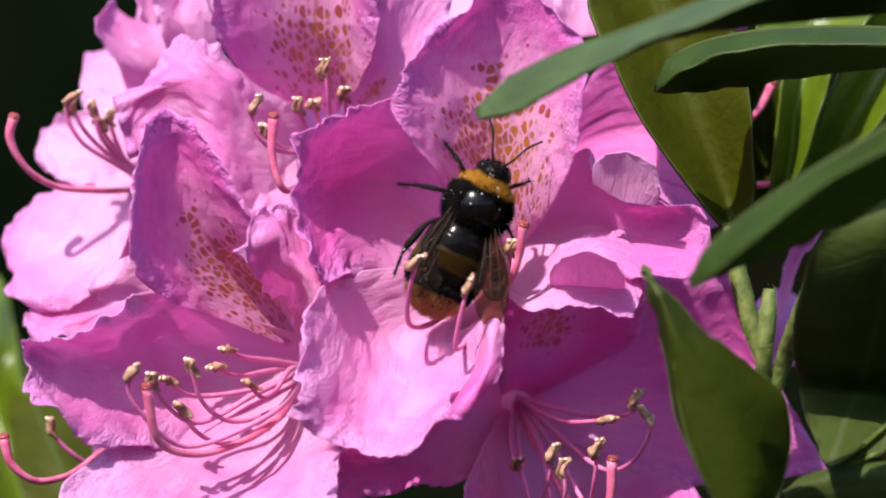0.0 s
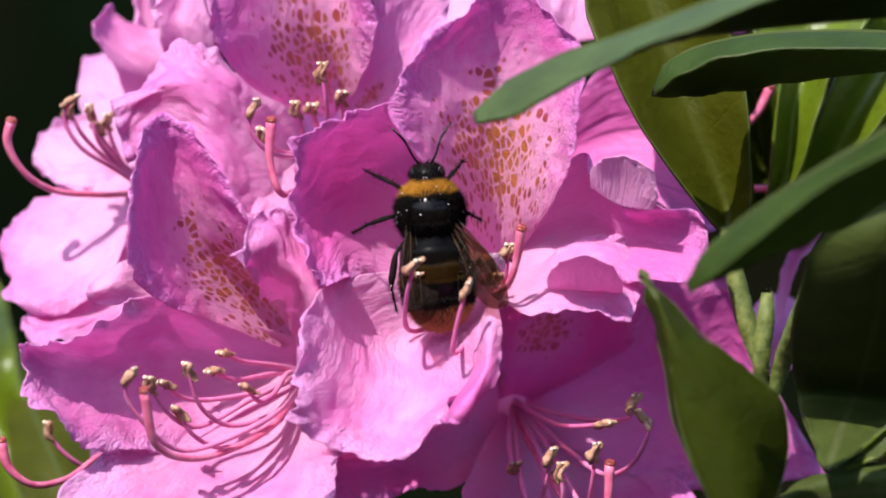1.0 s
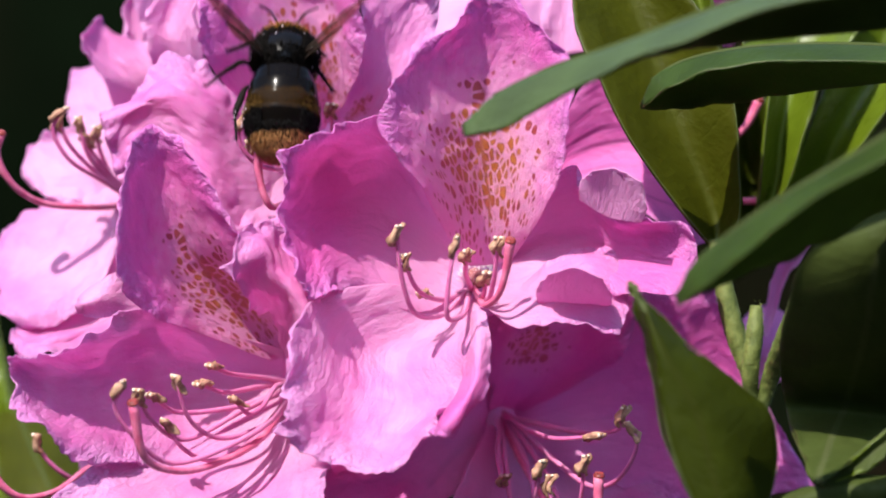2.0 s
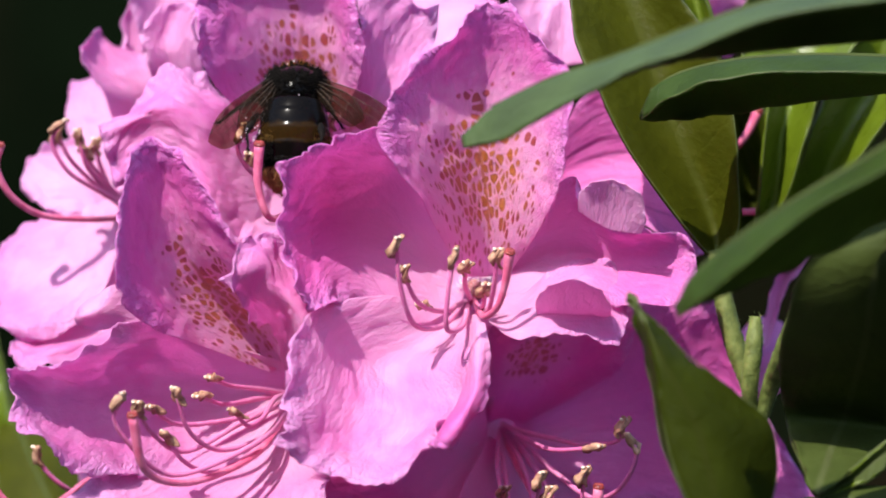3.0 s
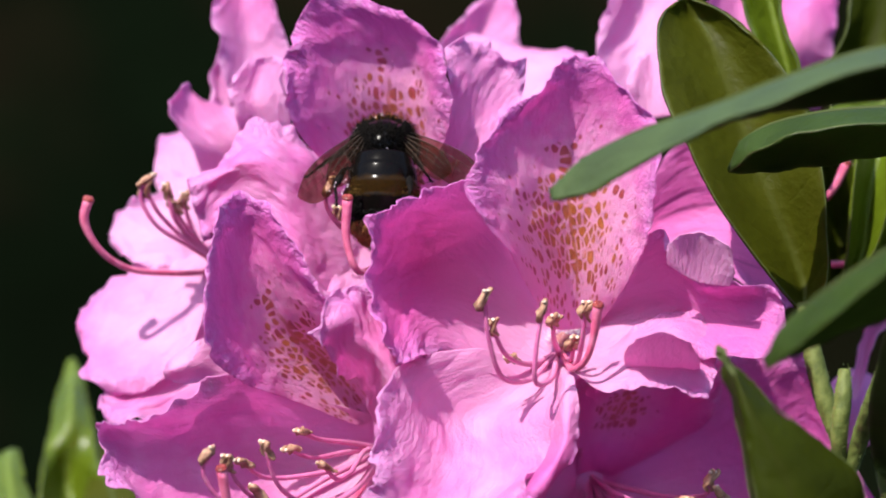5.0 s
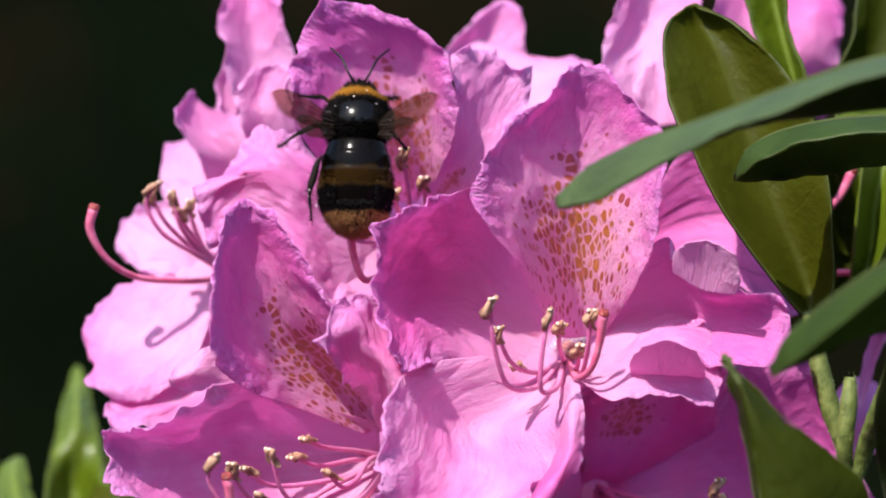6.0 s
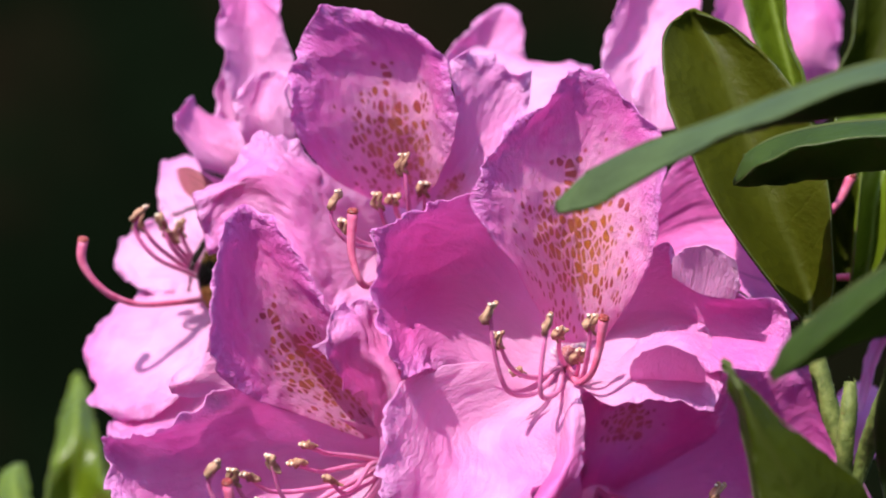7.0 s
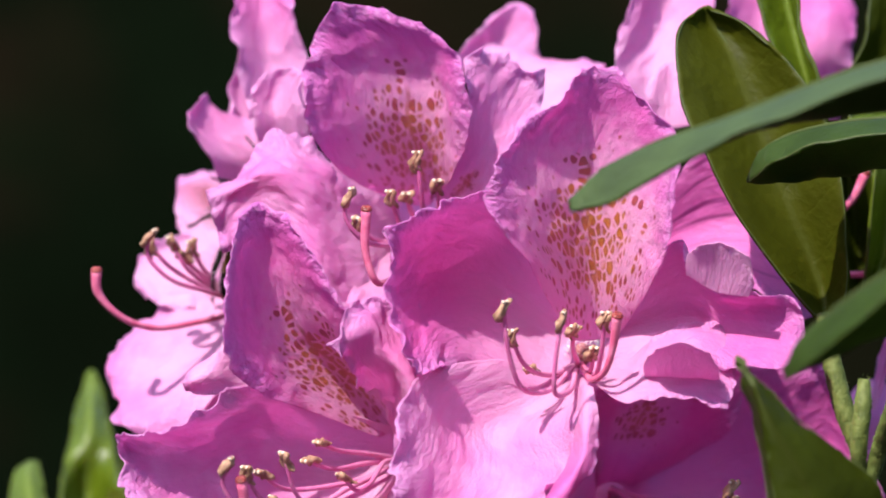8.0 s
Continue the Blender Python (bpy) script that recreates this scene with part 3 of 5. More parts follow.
lobe(lower_flower, [
    ((-0.5, -7.3, 5.3), (-1.7, -0.3, -1.7), (-1.3, -2.8, -4.7)),
    ((-9.6, -19.2, 7.1), (-8.8, -10.9, -5.1), (-7.2, -15.5, -10.3)),
    ((-17.7, -26.4, -1.8), (-17.1, -19.1, -7.1), (-13.8, -21.6, -10.5)),
    ((-23.2, -31.4, -1.2), (-21.9, -25.1, -7.0), (-20.2, -25.7, -10.6)),
    ((-25.8, -33.7, -3.1), (-26.2, -33.3, -7.3), (-25.0, -32.9, -11.4)),
])
stamen(lower_flower, [(0.9, -1.0, 0.2), (4.4, -20.0, 0.5), (8.2, -30.1, 0.8), (13.6, -34.0, 1.8)], -10)
stamen(lower_flower, [(0.8, -1.0, -0.3), (6.1, -16.0, 0.7), (12.5, -26.0, 1.0), (17.1, -31.8, 2.7), (17.5, -32.5, 4.9)], 0)
stamen(lower_flower, [(0.4, -1.1, -0.7), (1.1, -20.9, -5.2), (1.8, -33.4, -8.1), (3.3, -39.7, -10.3), (5.1, -43.9, -3.9), (5.5, -44.5, -0.9)], 10)
stamen(lower_flower, [(0.4, -1.1, -0.7), (-0.1, -18.7, -3.8), (0.6, -29.1, -6.3), (0.6, -31.0, -4.8)], 0)
stamen(lower_flower, [(0.9, -1.1, -0.7), (4.4, -20.9, -5.2), (5.8, -37.8, -10.6), (7.2, -43.3, -7.3), (6.8, -43.8, -3.1)], 5)
stamen(lower_flower, [(1.3, -1.1, -0.7), (6.0, -18.8, -4.7), (10.6, -35.7, -10.2), (11.3, -41.1, -6.0), (11.8, -42.4, -0.5)], 5)
stamen(lower_flower, [(1.7, -1.0, -0.3), (7.7, -18.7, -3.8), (13.9, -35.0, -5.4), (17.6, -42.6, -1.7), (19.1, -44.0, 2.6), (18.2, -43.7, 4.5)], -5)
pistil(lower_flower, [(0.6, -0.2, -1.1), (4.4, -21.0, -6.0), (9.7, -37.8, -10.6), (13.2, -42.6, -9.0), (13.8, -43.7, -2.3)])

side_flower = flower((-19.6, 31.7, 1255.6), "open lilac-pink rhododendron flower with spotted upper lobe and long stamens", (6.7, 44.0, -2.5))
lobe(side_flower, [
    ((-3.4, -3.4, 4.2), (-1.4, -1.4, 4.8), (0.1, -3.2, 5.9)),
    ((-11.6, -12.9, 8.8), (-7.8, -6.1, 13.7), (-1.8, -14.0, 15.6)),
    ((-19.8, -24.3, 14.0), (-13.8, -13.2, 21.1), (-5.5, -21.2, 21.3)),
    ((-24.2, -30.3, 21.6), (-16.8, -17.0, 29.6), (-9.4, -23.3, 28.3)),
    ((-23.6, -29.0, 30.9), (-18.3, -18.3, 35.0), (-11.9, -22.5, 33.8)),
    ((-22.2, -24.9, 38.3), (-19.7, -21.7, 40.1), (-16.1, -20.9, 38.5)),
], blotch=(0.33, 0.44, 0.6))
lobe(side_flower, [
    ((-1.2, -4.7, 4.6), (-0.1, -7.7, 6.0), (0.7, -13.7, 6.2)),
    ((-2.6, -11.7, 10.3), (-0.7, -17.7, 13.5), (2.1, -25.7, 12.2), (3.5, -25.7, 11.4)),
    ((-5.5, -19.7, 16.0), (-2.7, -25.7, 18.6), (1.3, -26.7, 16.9), (3.9, -22.7, 15.6)),
    ((-8.3, -27.7, 19.6), (-4.3, -27.7, 22.8), (-0.4, -23.7, 21.5), (3.7, -19.7, 19.2)),
    ((-9.7, -30.7, 21.1), (-7.1, -26.7, 24.5), (-2.9, -22.7, 27.0), (1.5, -17.7, 25.8)),
], ruffle=2.0, fine=1.6, pale=1)
lobe(side_flower, [
    ((-1.4, -2.2, 5.8), (-1.5, 0.1, 1.3), (-2.2, -3.2, -1.6)),
    ((-10.1, -9.8, 9.3), (-9.5, -4.0, 1.9), (-8.4, -9.6, -3.8)),
    ((-19.1, -21.2, 14.4), (-18.9, -10.0, 3.6), (-16.8, -18.2, -7.7)),
    ((-27.5, -27.6, 11.7), (-27.2, -18.1, 3.2), (-23.5, -26.2, -7.4)),
    ((-35.0, -33.0, 9.6), (-33.9, -26.3, 4.3), (-30.2, -33.9, -4.5)),
    ((-38.9, -36.0, 9.5), (-38.8, -33.2, 6.1), (-37.0, -37.2, 1.1)),
], pale=1)
lobe(side_flower, [
    ((-3.5, -2.1, 0.3), (-0.6, -2.4, -2.5), (0.3, -6.3, -1.2)),
    ((-12.3, -8.4, -2.1), (-3.6, -11.1, -7.1), (4.5, -28.0, -5.2)),
    ((-22.3, -20.1, -6.4), (-8.1, -21.8, -11.9), (5.6, -30.3, -7.6)),
    ((-29.3, -29.4, -8.2), (-12.6, -29.4, -15.5), (4.9, -35.1, -12.9)),
    ((-33.9, -34.2, -13.4), (-16.3, -35.9, -19.2), (3.6, -40.9, -18.3)),
    ((-28.3, -35.0, -19.4), (-16.3, -37.6, -23.7), (-4.4, -39.3, -21.8)),
], pale=2)
lobe(side_flower, [
    ((-22.9, -17.7, 19.5), (-21.9, -18.7, 16.2), (-20.5, -19.7, 13.8)),
    ((-25.7, -21.7, 19.0), (-25.6, -24.7, 16.5), (-24.5, -22.7, 13.5)),
    ((-28.6, -22.7, 17.2), (-28.8, -25.7, 15.5), (-28.1, -23.7, 13.5)),
    ((-30.3, -22.7, 15.8), (-30.3, -23.7, 14.9), (-30.0, -22.7, 13.7)),
], ruffle=0.4, fine=0.5)
stamen(side_flower, [(-0.3, -1.0, -0.3), (-5.5, -26.6, -3.0), (-16.3, -35.1, -5.7), (-21.4, -40.4, -0.8), (-23.7, -41.9, 3.4), (-22.8, -42.5, 6.2)], 10)
stamen(side_flower, [(-0.3, -1.0, 0.1), (-7.2, -22.3, -0.4), (-14.9, -30.7, -3.1), (-19.2, -36.2, 0.9), (-20.6, -38.7, 4.5)], 5)
stamen(side_flower, [(-0.3, -1.0, 0.1), (-7.4, -18.2, -0.2), (-15.9, -26.2, 0.2), (-19.1, -31.8, 3.3)], -15)
stamen(side_flower, [(-0.3, -1.1, -0.7), (-4.0, -20.5, -2.7), (-10.2, -28.7, -3.1), (-13.9, -33.2, 0.4), (-15.5, -35.4, 6.0)], -10)
stamen(side_flower, [(-0.3, -1.2, -1.1), (-5.0, -16.9, -4.9), (-11.0, -27.1, -6.6), (-15.1, -32.8, -3.6), (-16.9, -34.3, -0.2)], -15)
stamen(side_flower, [(-0.3, -1.0, 0.6), (-4.4, -9.8, 2.7), (-9.1, -15.6, 4.2), (-11.3, -19.4, 5.8)], -20)
stamen(side_flower, [(-0.3, -0.9, 0.4), (-4.4, -9.9, 1.5), (-9.8, -17.9, 1.8), (-12.9, -21.7, 3.5)], -25)
stamen(side_flower, [(-0.3, -0.9, 0.4), (-2.4, -9.9, 1.5), (-4.4, -22.2, 0.0), (-6.0, -25.2, -0.2), (-7.7, -26.9, 2.0)], -20)
pistil(side_flower, [(-0.3, -0.1, -0.5), (-5.6, -23.0, -5.2), (-14.7, -35.3, -6.8), (-19.5, -40.9, -4.0), (-21.0, -43.9, 4.1)])

upper_flower = flower((-18.3, 52.7, 1290.0), "lilac-pink rhododendron flower with a fan of orange spots, bee feeding", (7.1, 29.3, -20.8))
lobe(upper_flower, [
    ((-2.3, -1.7, 1.9), (2.1, 0.2, 1.3), (2.7, -1.7, 2.3)),
    ((-10.1, -15.0, 7.6), (2.3, -8.8, 8.8), (6.4, -15.0, 7.7)),
    ((-15.2, -23.0, 16.1), (1.0, -13.9, 15.8), (8.3, -22.1, 14.8)),
    ((-14.9, -24.0, 23.0), (0.2, -16.0, 22.5), (8.5, -23.3, 20.6)),
    ((-13.4, -23.4, 27.8), (-1.9, -19.4, 27.6), (7.0, -22.7, 25.6)),
    ((-11.2, -23.7, 33.3), (-6.4, -21.7, 32.3), (1.5, -21.9, 29.9)),
], blotch=(0.35, 0.44, 0.5))
lobe(upper_flower, [
    ((2.7, -1.5, 3.1), (4.4, -0.8, 1.4), (5.2, -2.0, 0.2)),
    ((7.3, -17.5, 12.0), (9.6, -13.1, 7.5), (11.7, -15.5, 4.4)),
    ((8.3, -20.5, 19.6), (12.1, -16.1, 14.4), (14.6, -17.0, 7.8)),
    ((9.3, -19.6, 25.6), (15.4, -15.5, 19.2), (18.7, -15.8, 16.7)),
    ((12.6, -15.6, 25.1), (17.0, -16.0, 22.5), (19.8, -16.0, 22.9)),
], blotch=(0.3, 0.28, 0.16), ruffle=1.9, pale=2)
lobe(upper_flower, [
    ((-2.4, -1.7, 2.4), (-2.4, -0.7, -1.2), (-2.4, -2.7, -5.1)),
    ((-9.1, -8.7, 7.0), (-8.8, -11.7, 2.6), (-8.5, -15.7, -3.7), (-7.4, -18.7, -11.3)),
    ((-14.4, -11.7, 10.7), (-14.2, -18.7, 7.3), (-14.0, -21.7, 0.6), (-11.3, -23.7, -11.5)),
    ((-19.1, -12.7, 12.3), (-19.4, -22.7, 8.7), (-19.7, -21.7, 3.1), (-18.2, -20.7, -4.0)),
    ((-24.8, -15.7, 8.9), (-24.9, -22.7, 6.9), (-24.9, -21.7, 3.1), (-24.1, -20.7, -2.8)),
    ((-30.1, -16.7, 5.2), (-29.4, -19.7, 4.3), (-29.1, -20.7, 1.6), (-27.6, -19.7, -3.8)),
], ruffle=1.6, fine=1.7, pale=1)
lobe(upper_flower, [
    ((-1.5, -2.5, -3.5), (0.1, -0.7, -4.6), (1.8, -2.5, -3.5)),
    ((-8.1, -17.4, -8.6), (-2.8, -15.5, -9.7), (3.0, -16.4, -8.7)),
    ((-11.6, -25.2, -13.5), (-5.0, -25.4, -15.2), (2.3, -25.2, -13.5)),
], pale=2)
stamen(upper_flower, [(-0.3, -1.1, -1.1), (-3.4, -22.6, -2.3), (-7.2, -30.4, -0.3), (-9.1, -32.0, 3.1), (-8.4, -32.5, 6.1)], 5)
stamen(upper_flower, [(-0.3, -1.1, -1.1), (-4.3, -18.5, -2.3), (-7.3, -24.2, 0.3), (-7.6, -25.1, 1.4)], -10)
stamen(upper_flower, [(0.0, -1.1, -0.9), (-1.5, -16.1, 0.0), (-2.1, -21.9, 2.2), (-2.8, -23.5, 5.0)], -5)
stamen(upper_flower, [(0.2, -1.1, -0.7), (-0.3, -13.8, 2.2), (-0.7, -17.6, 4.4)], 0)
stamen(upper_flower, [(0.3, -1.1, -0.7), (1.7, -18.0, 1.4), (1.6, -23.4, 5.9), (1.0, -24.8, 10.6)], 5)
stamen(upper_flower, [(0.6, -1.1, -0.7), (3.8, -14.0, 1.4), (3.8, -19.3, 6.3)], 0)
pistil(upper_flower, [(-0.3, -0.1, -1.3), (-1.6, -27.1, -5.9), (-4.6, -35.2, -6.2), (-6.0, -36.6, -1.7), (-5.8, -37.8, 4.4)])

far_flower = flower((-45.0, 65.3, 1279.0), "sunlit pale lilac rhododendron flower with protruding curved style", (21.3, 22.1, -14.9))
lobe(far_flower, [
    ((-1.6, -3.6, 2.9), (-1.0, -7.1, 0.3), (-1.1, -11.4, -2.2)),
    ((-7.4, -5.8, 1.8), (-6.9, -13.7, -3.6), (-4.0, -21.6, -10.2)),
    ((-14.6, -6.0, 0.6), (-13.5, -16.0, -5.9), (-10.4, -25.4, -14.9)),
    ((-20.0, -9.8, -4.9), (-19.9, -15.4, -8.6), (-16.9, -23.4, -15.1)),
    ((-21.2, -12.2, -7.2), (-21.1, -14.5, -9.5), (-18.9, -19.1, -13.0)),
], pale=1, ruffle=1.6, fine=1.5)
lobe(far_flower, [
    ((-1.2, -2.5, 3.7), (-2.0, -3.7, 2.1), (-2.0, -5.1, 0.1)),
    ((-6.0, 0.5, 10.2), (-7.4, -4.2, 5.5), (-7.3, -8.0, 0.8)),
    ((-12.8, 0.5, 9.8), (-12.7, -3.1, 6.3), (-13.2, -7.8, 1.7)),
    ((-16.1, -0.8, 8.2), (-16.7, -3.2, 5.9), (-16.8, -4.4, 4.7)),
], pale=1, ruffle=1.8, fine=1.5)
lobe(far_flower, [
    ((-2.3, -6.3, -1.9), (-1.0, -8.6, -3.4), (0.3, -8.6, -3.4)),
    ((-8.6, -14.7, -11.1), (-4.3, -18.2, -14.1), (1.1, -17.0, -12.6)),
    ((-15.8, -21.4, -15.4), (-9.7, -25.7, -17.5), (-1.0, -22.6, -17.1)),
    ((-17.0, -25.8, -17.7), (-14.3, -30.0, -19.5), (-9.7, -31.1, -19.6)),
], pale=1, fine=1.4)
lobe(far_flower, [
    ((-2.0, -3.5, 3.7), (-0.3, -3.4, 4.1), (1.4, -4.5, 3.9)),
    ((-8.5, -0.6, 9.5), (-3.3, -2.5, 10.5), (2.0, -4.5, 10.3)),
    ((-10.4, 3.2, 15.1), (-5.1, 1.4, 16.1), (0.9, 0.4, 16.2)),
    ((-9.8, 7.9, 19.4), (-6.4, 8.1, 20.7), (-1.1, 4.7, 18.4)),
], pale=1, fine=1.4)
stamen(far_flower, [(-0.5, -0.9, 0.5), (-4.0, -17.4, 5.2), (-8.6, -22.9, 9.1), (-10.5, -24.4, 13.4), (-9.2, -25.0, 16.0)], 25)
stamen(far_flower, [(-0.5, -0.9, 0.5), (-4.2, -15.3, 5.5), (-8.3, -20.7, 10.6), (-10.0, -22.1, 14.5)], 20)
stamen(far_flower, [(-0.5, -0.9, 0.5), (-3.4, -13.3, 5.2), (-6.0, -18.9, 9.6), (-6.9, -20.2, 13.9)], -10)
stamen(far_flower, [(-0.5, -0.9, 0.9), (-3.2, -11.4, 5.5), (-5.4, -15.8, 9.2), (-6.4, -17.5, 11.5)], -10)
stamen(far_flower, [(-0.5, -0.9, 0.9), (-2.9, -9.4, 4.9), (-4.4, -12.8, 9.0), (-4.8, -14.5, 12.1)], 5)
pistil(far_flower, [(-0.4, -3.1, -0.1), (-5.8, -18.0, 1.1), (-12.6, -25.8, 2.8), (-16.4, -29.5, 6.1), (-18.3, -30.9, 10.4), (-17.6, -31.4, 13.4)])

back_flower = flower((-40.3, 75.8, 1295.2), "pale rhododendron flower at the back of the truss", (16.6, 16.1, -27.2))
lobe(back_flower, [
    ((-2.1, -9.7, 3.4), (0.0, -7.5, 5.0), (5.3, -8.7, 10.1)),
    ((-4.2, -12.4, 12.1), (-0.3, -8.1, 14.3), (6.1, -9.9, 15.7)),
    ((-5.3, -13.2, 20.6), (-1.1, -8.1, 21.2), (3.9, -11.0, 22.1)),
    ((-5.1, -9.9, 29.6), (-1.9, -6.5, 32.0), (3.0, -9.8, 30.5)),
])
lobe(back_flower, [
    ((-6.6, -6.3, -1.2), (-4.1, -4.2, -0.5), (-1.4, -5.8, 2.2)),
    ((-7.5, -9.2, 5.9), (-4.7, -7.2, 6.6), (-1.3, -7.2, 6.6)),
    ((-6.7, -8.3, 12.7), (-5.1, -6.3, 12.9), (-2.1, -6.2, 13.4)),
    ((-5.4, -5.8, 15.9), (-4.5, -5.8, 16.1), (-3.4, -5.8, 15.5)),
])
lobe(back_flower, [
    ((-6.9, -8.9, -5.2), (-4.0, -6.7, -4.6), (-1.4, -8.6, -3.5)),
    ((-8.9, -15.9, 2.2), (-5.3, -12.9, 2.0), (-1.4, -13.8, 2.5)),
    ((-12.8, -19.1, 8.0), (-8.2, -13.2, 6.6), (-1.6, -14.1, 7.6)),
    ((-10.9, -15.6, 11.3), (-10.0, -13.4, 12.1), (-8.4, -12.9, 9.5)),
])
lobe(back_flower, [
    ((-0.4, -23.8, 3.4), (2.8, -21.8, 3.2), (6.8, -25.7, 4.3)),
    ((-1.5, -28.2, 8.3), (1.8, -25.1, 8.9), (6.7, -31.0, 10.1)),
    ((-1.8, -28.6, 12.4), (1.5, -25.4, 13.1), (6.5, -31.3, 15.1)),
    ((-0.4, -27.1, 16.0), (2.8, -25.9, 17.0), (6.0, -29.0, 16.8)),
])

top_flower = flower((-2.4, 94.4, 1298.0), "shaded rhododendron flower behind the truss", (-1.8, 1.5, -30.5))
lobe(top_flower, [
    ((-4.2, -11.5, 4.5), (-1.6, -9.5, 4.3), (2.7, -11.5, 4.5)),
    ((-9.8, -16.3, 13.9), (-4.3, -12.2, 13.2), (2.3, -16.3, 13.5)),
    ((-6.7, -16.7, 16.9), (-2.5, -12.6, 17.5), (2.9, -15.7, 17.8)),
    ((-2.0, -14.1, 21.1), (-0.3, -13.1, 21.9), (1.2, -14.1, 21.2)),
])
lobe(top_flower, [
    ((-8.4, -27.3, 7.4), (-3.2, -30.0, 2.5), (3.6, -32.5, -0.7)),
    ((-5.0, -18.0, 15.7), (1.9, -20.5, 12.0), (7.9, -27.6, 4.8)),
    ((2.8, -18.2, 14.0), (8.7, -20.5, 12.0), (12.2, -25.2, 8.1)),
    ((8.8, -18.4, 12.7), (11.4, -19.6, 12.2), (13.5, -21.8, 10.4)),
], pale=1, fine=1.4)

right_flower = flower((19.0, 54.1, 1285.2), "rhododendron flower half hidden behind green leaves", (-12.5, 35.4, -20.5))
lobe(right_flower, [
    ((-1.8, -3.6, 2.9), (-0.9, -2.0, 0.2), (-0.9, -4.4, -2.9)),
    ((3.8, -10.1, 14.4), (8.2, -7.5, 4.2), (11.2, -16.8, -4.0)),
    ((7.9, -11.4, 19.5), (17.2, -9.5, 4.4), (18.5, -21.4, -8.1)),
    ((15.5, -9.3, 19.4), (23.1, -9.2, 6.9), (23.1, -19.3, -7.9)),
], veins=1)
lobe(right_flower, [
    ((-7.6, 6.4, 16.4), (-2.4, 8.5, 16.3), (4.3, 6.6, 17.2)),
    ((-7.4, 5.4, 24.1), (-1.6, 9.7, 25.5), (4.3, 7.8, 25.6)),
    ((-5.1, 6.9, 34.1), (1.0, 13.2, 35.4), (7.7, 11.2, 35.5)),
    ((-0.9, 10.4, 44.0), (3.5, 14.6, 44.6), (8.6, 14.3, 42.9)),
], pale=1, fine=1.4)
lobe(right_flower, [
    ((-2.3, -5.4, 18.5), (-0.2, -5.5, 18.2), (3.6, -5.5, 18.2)),
    ((-2.5, -6.8, 23.2), (0.6, -4.8, 23.2), (3.9, -4.7, 23.9)),
    ((-0.7, -5.2, 27.1), (1.0, -4.1, 27.6), (3.3, -4.2, 27.3)),
])
pistil(right_flower, [(-0.9, -0.1, -0.4), (15.9, -4.7, -4.6), (27.5, -6.6, -3.9), (31.2, -8.6, -3.4), (33.4, -9.4, -2.1)])
pistil(right_flower, [(0.0, 0.1, 0.5), (18.5, -1.9, 1.1), (25.8, -5.4, 5.2), (27.8, -7.0, 7.5), (29.6, -7.6, 11.3)])

shoot_flower = flower((38.2, 90.6, 1300.1), "rhododendron flower among upright leaves", (-19.1, 7.2, -33.8))
lobe(shoot_flower, [
    ((-8.1, -4.0, 0.3), (-4.5, -1.9, 1.0), (0.7, -3.7, 2.0)),
    ((-9.3, -10.2, 12.9), (-3.9, -6.1, 13.5), (0.5, -8.2, 12.8)),
    ((-8.5, -8.1, 27.4), (-3.1, -4.0, 28.1), (1.2, -6.2, 26.5)),
])
lobe(shoot_flower, [
    ((0.7, -4.0, 0.3), (4.3, -1.9, 1.0), (8.6, -3.9, 1.2)),
    ((0.9, -10.4, 11.2), (5.4, -12.3, 12.2), (10.5, -10.6, 10.3)),
    ((2.0, -8.7, 23.2), (6.3, -8.5, 24.8), (11.1, -9.4, 18.9)),
])

low_bud = flower((50.9, 64.1, 1257.4), "narrow violet petal of a hidden flower behind the leaves", (-18.4, 27.4, -5.6))
lobe(low_bud, [
    ((-1.6, -17.6, 4.1), (-1.1, -17.7, 3.7), (-0.6, -17.6, 4.1)),
    ((0.2, -16.2, 13.3), (1.7, -14.2, 13.0), (2.7, -16.2, 13.3)),
    ((3.5, -15.6, 17.9), (5.2, -13.5, 18.1), (6.6, -15.5, 18.3)),
    ((8.4, -15.2, 20.6), (9.2, -15.2, 20.8), (9.8, -15.2, 20.6)),
])

left_flower = flower((-47.5, 53.6, 1239.9), "hidden rhododendron flower low in the truss with pale style", (23.6, 37.0, 4.9))
lobe(left_flower, [
    ((1.0, -1.8, 1.2), (0.5, -1.1, -0.7), (1.0, -2.4, -2.2)),
    ((-2.8, -7.8, 1.3), (-3.8, -6.4, -2.4), (-2.9, -8.8, -5.4)),
    ((-5.9, -12.4, -2.2), (-6.8, -12.8, -4.7), (-5.1, -13.1, -7.3)),
])
stamen(left_flower, [(-0.3, -2.0, -0.1), (-3.1, -16.0, 0.2), (-6.0, -21.7, 2.6), (-8.7, -23.4, 5.5), (-9.8, -24.0, 8.0)], 10)
pistil(left_flower, [(-0.3, -1.8, 1.2), (-2.6, -17.7, 2.9), (-7.1, -30.1, 1.2), (-11.5, -36.0, 1.7), (-14.4, -37.6, 4.5), (-15.3, -38.1, 8.3)])


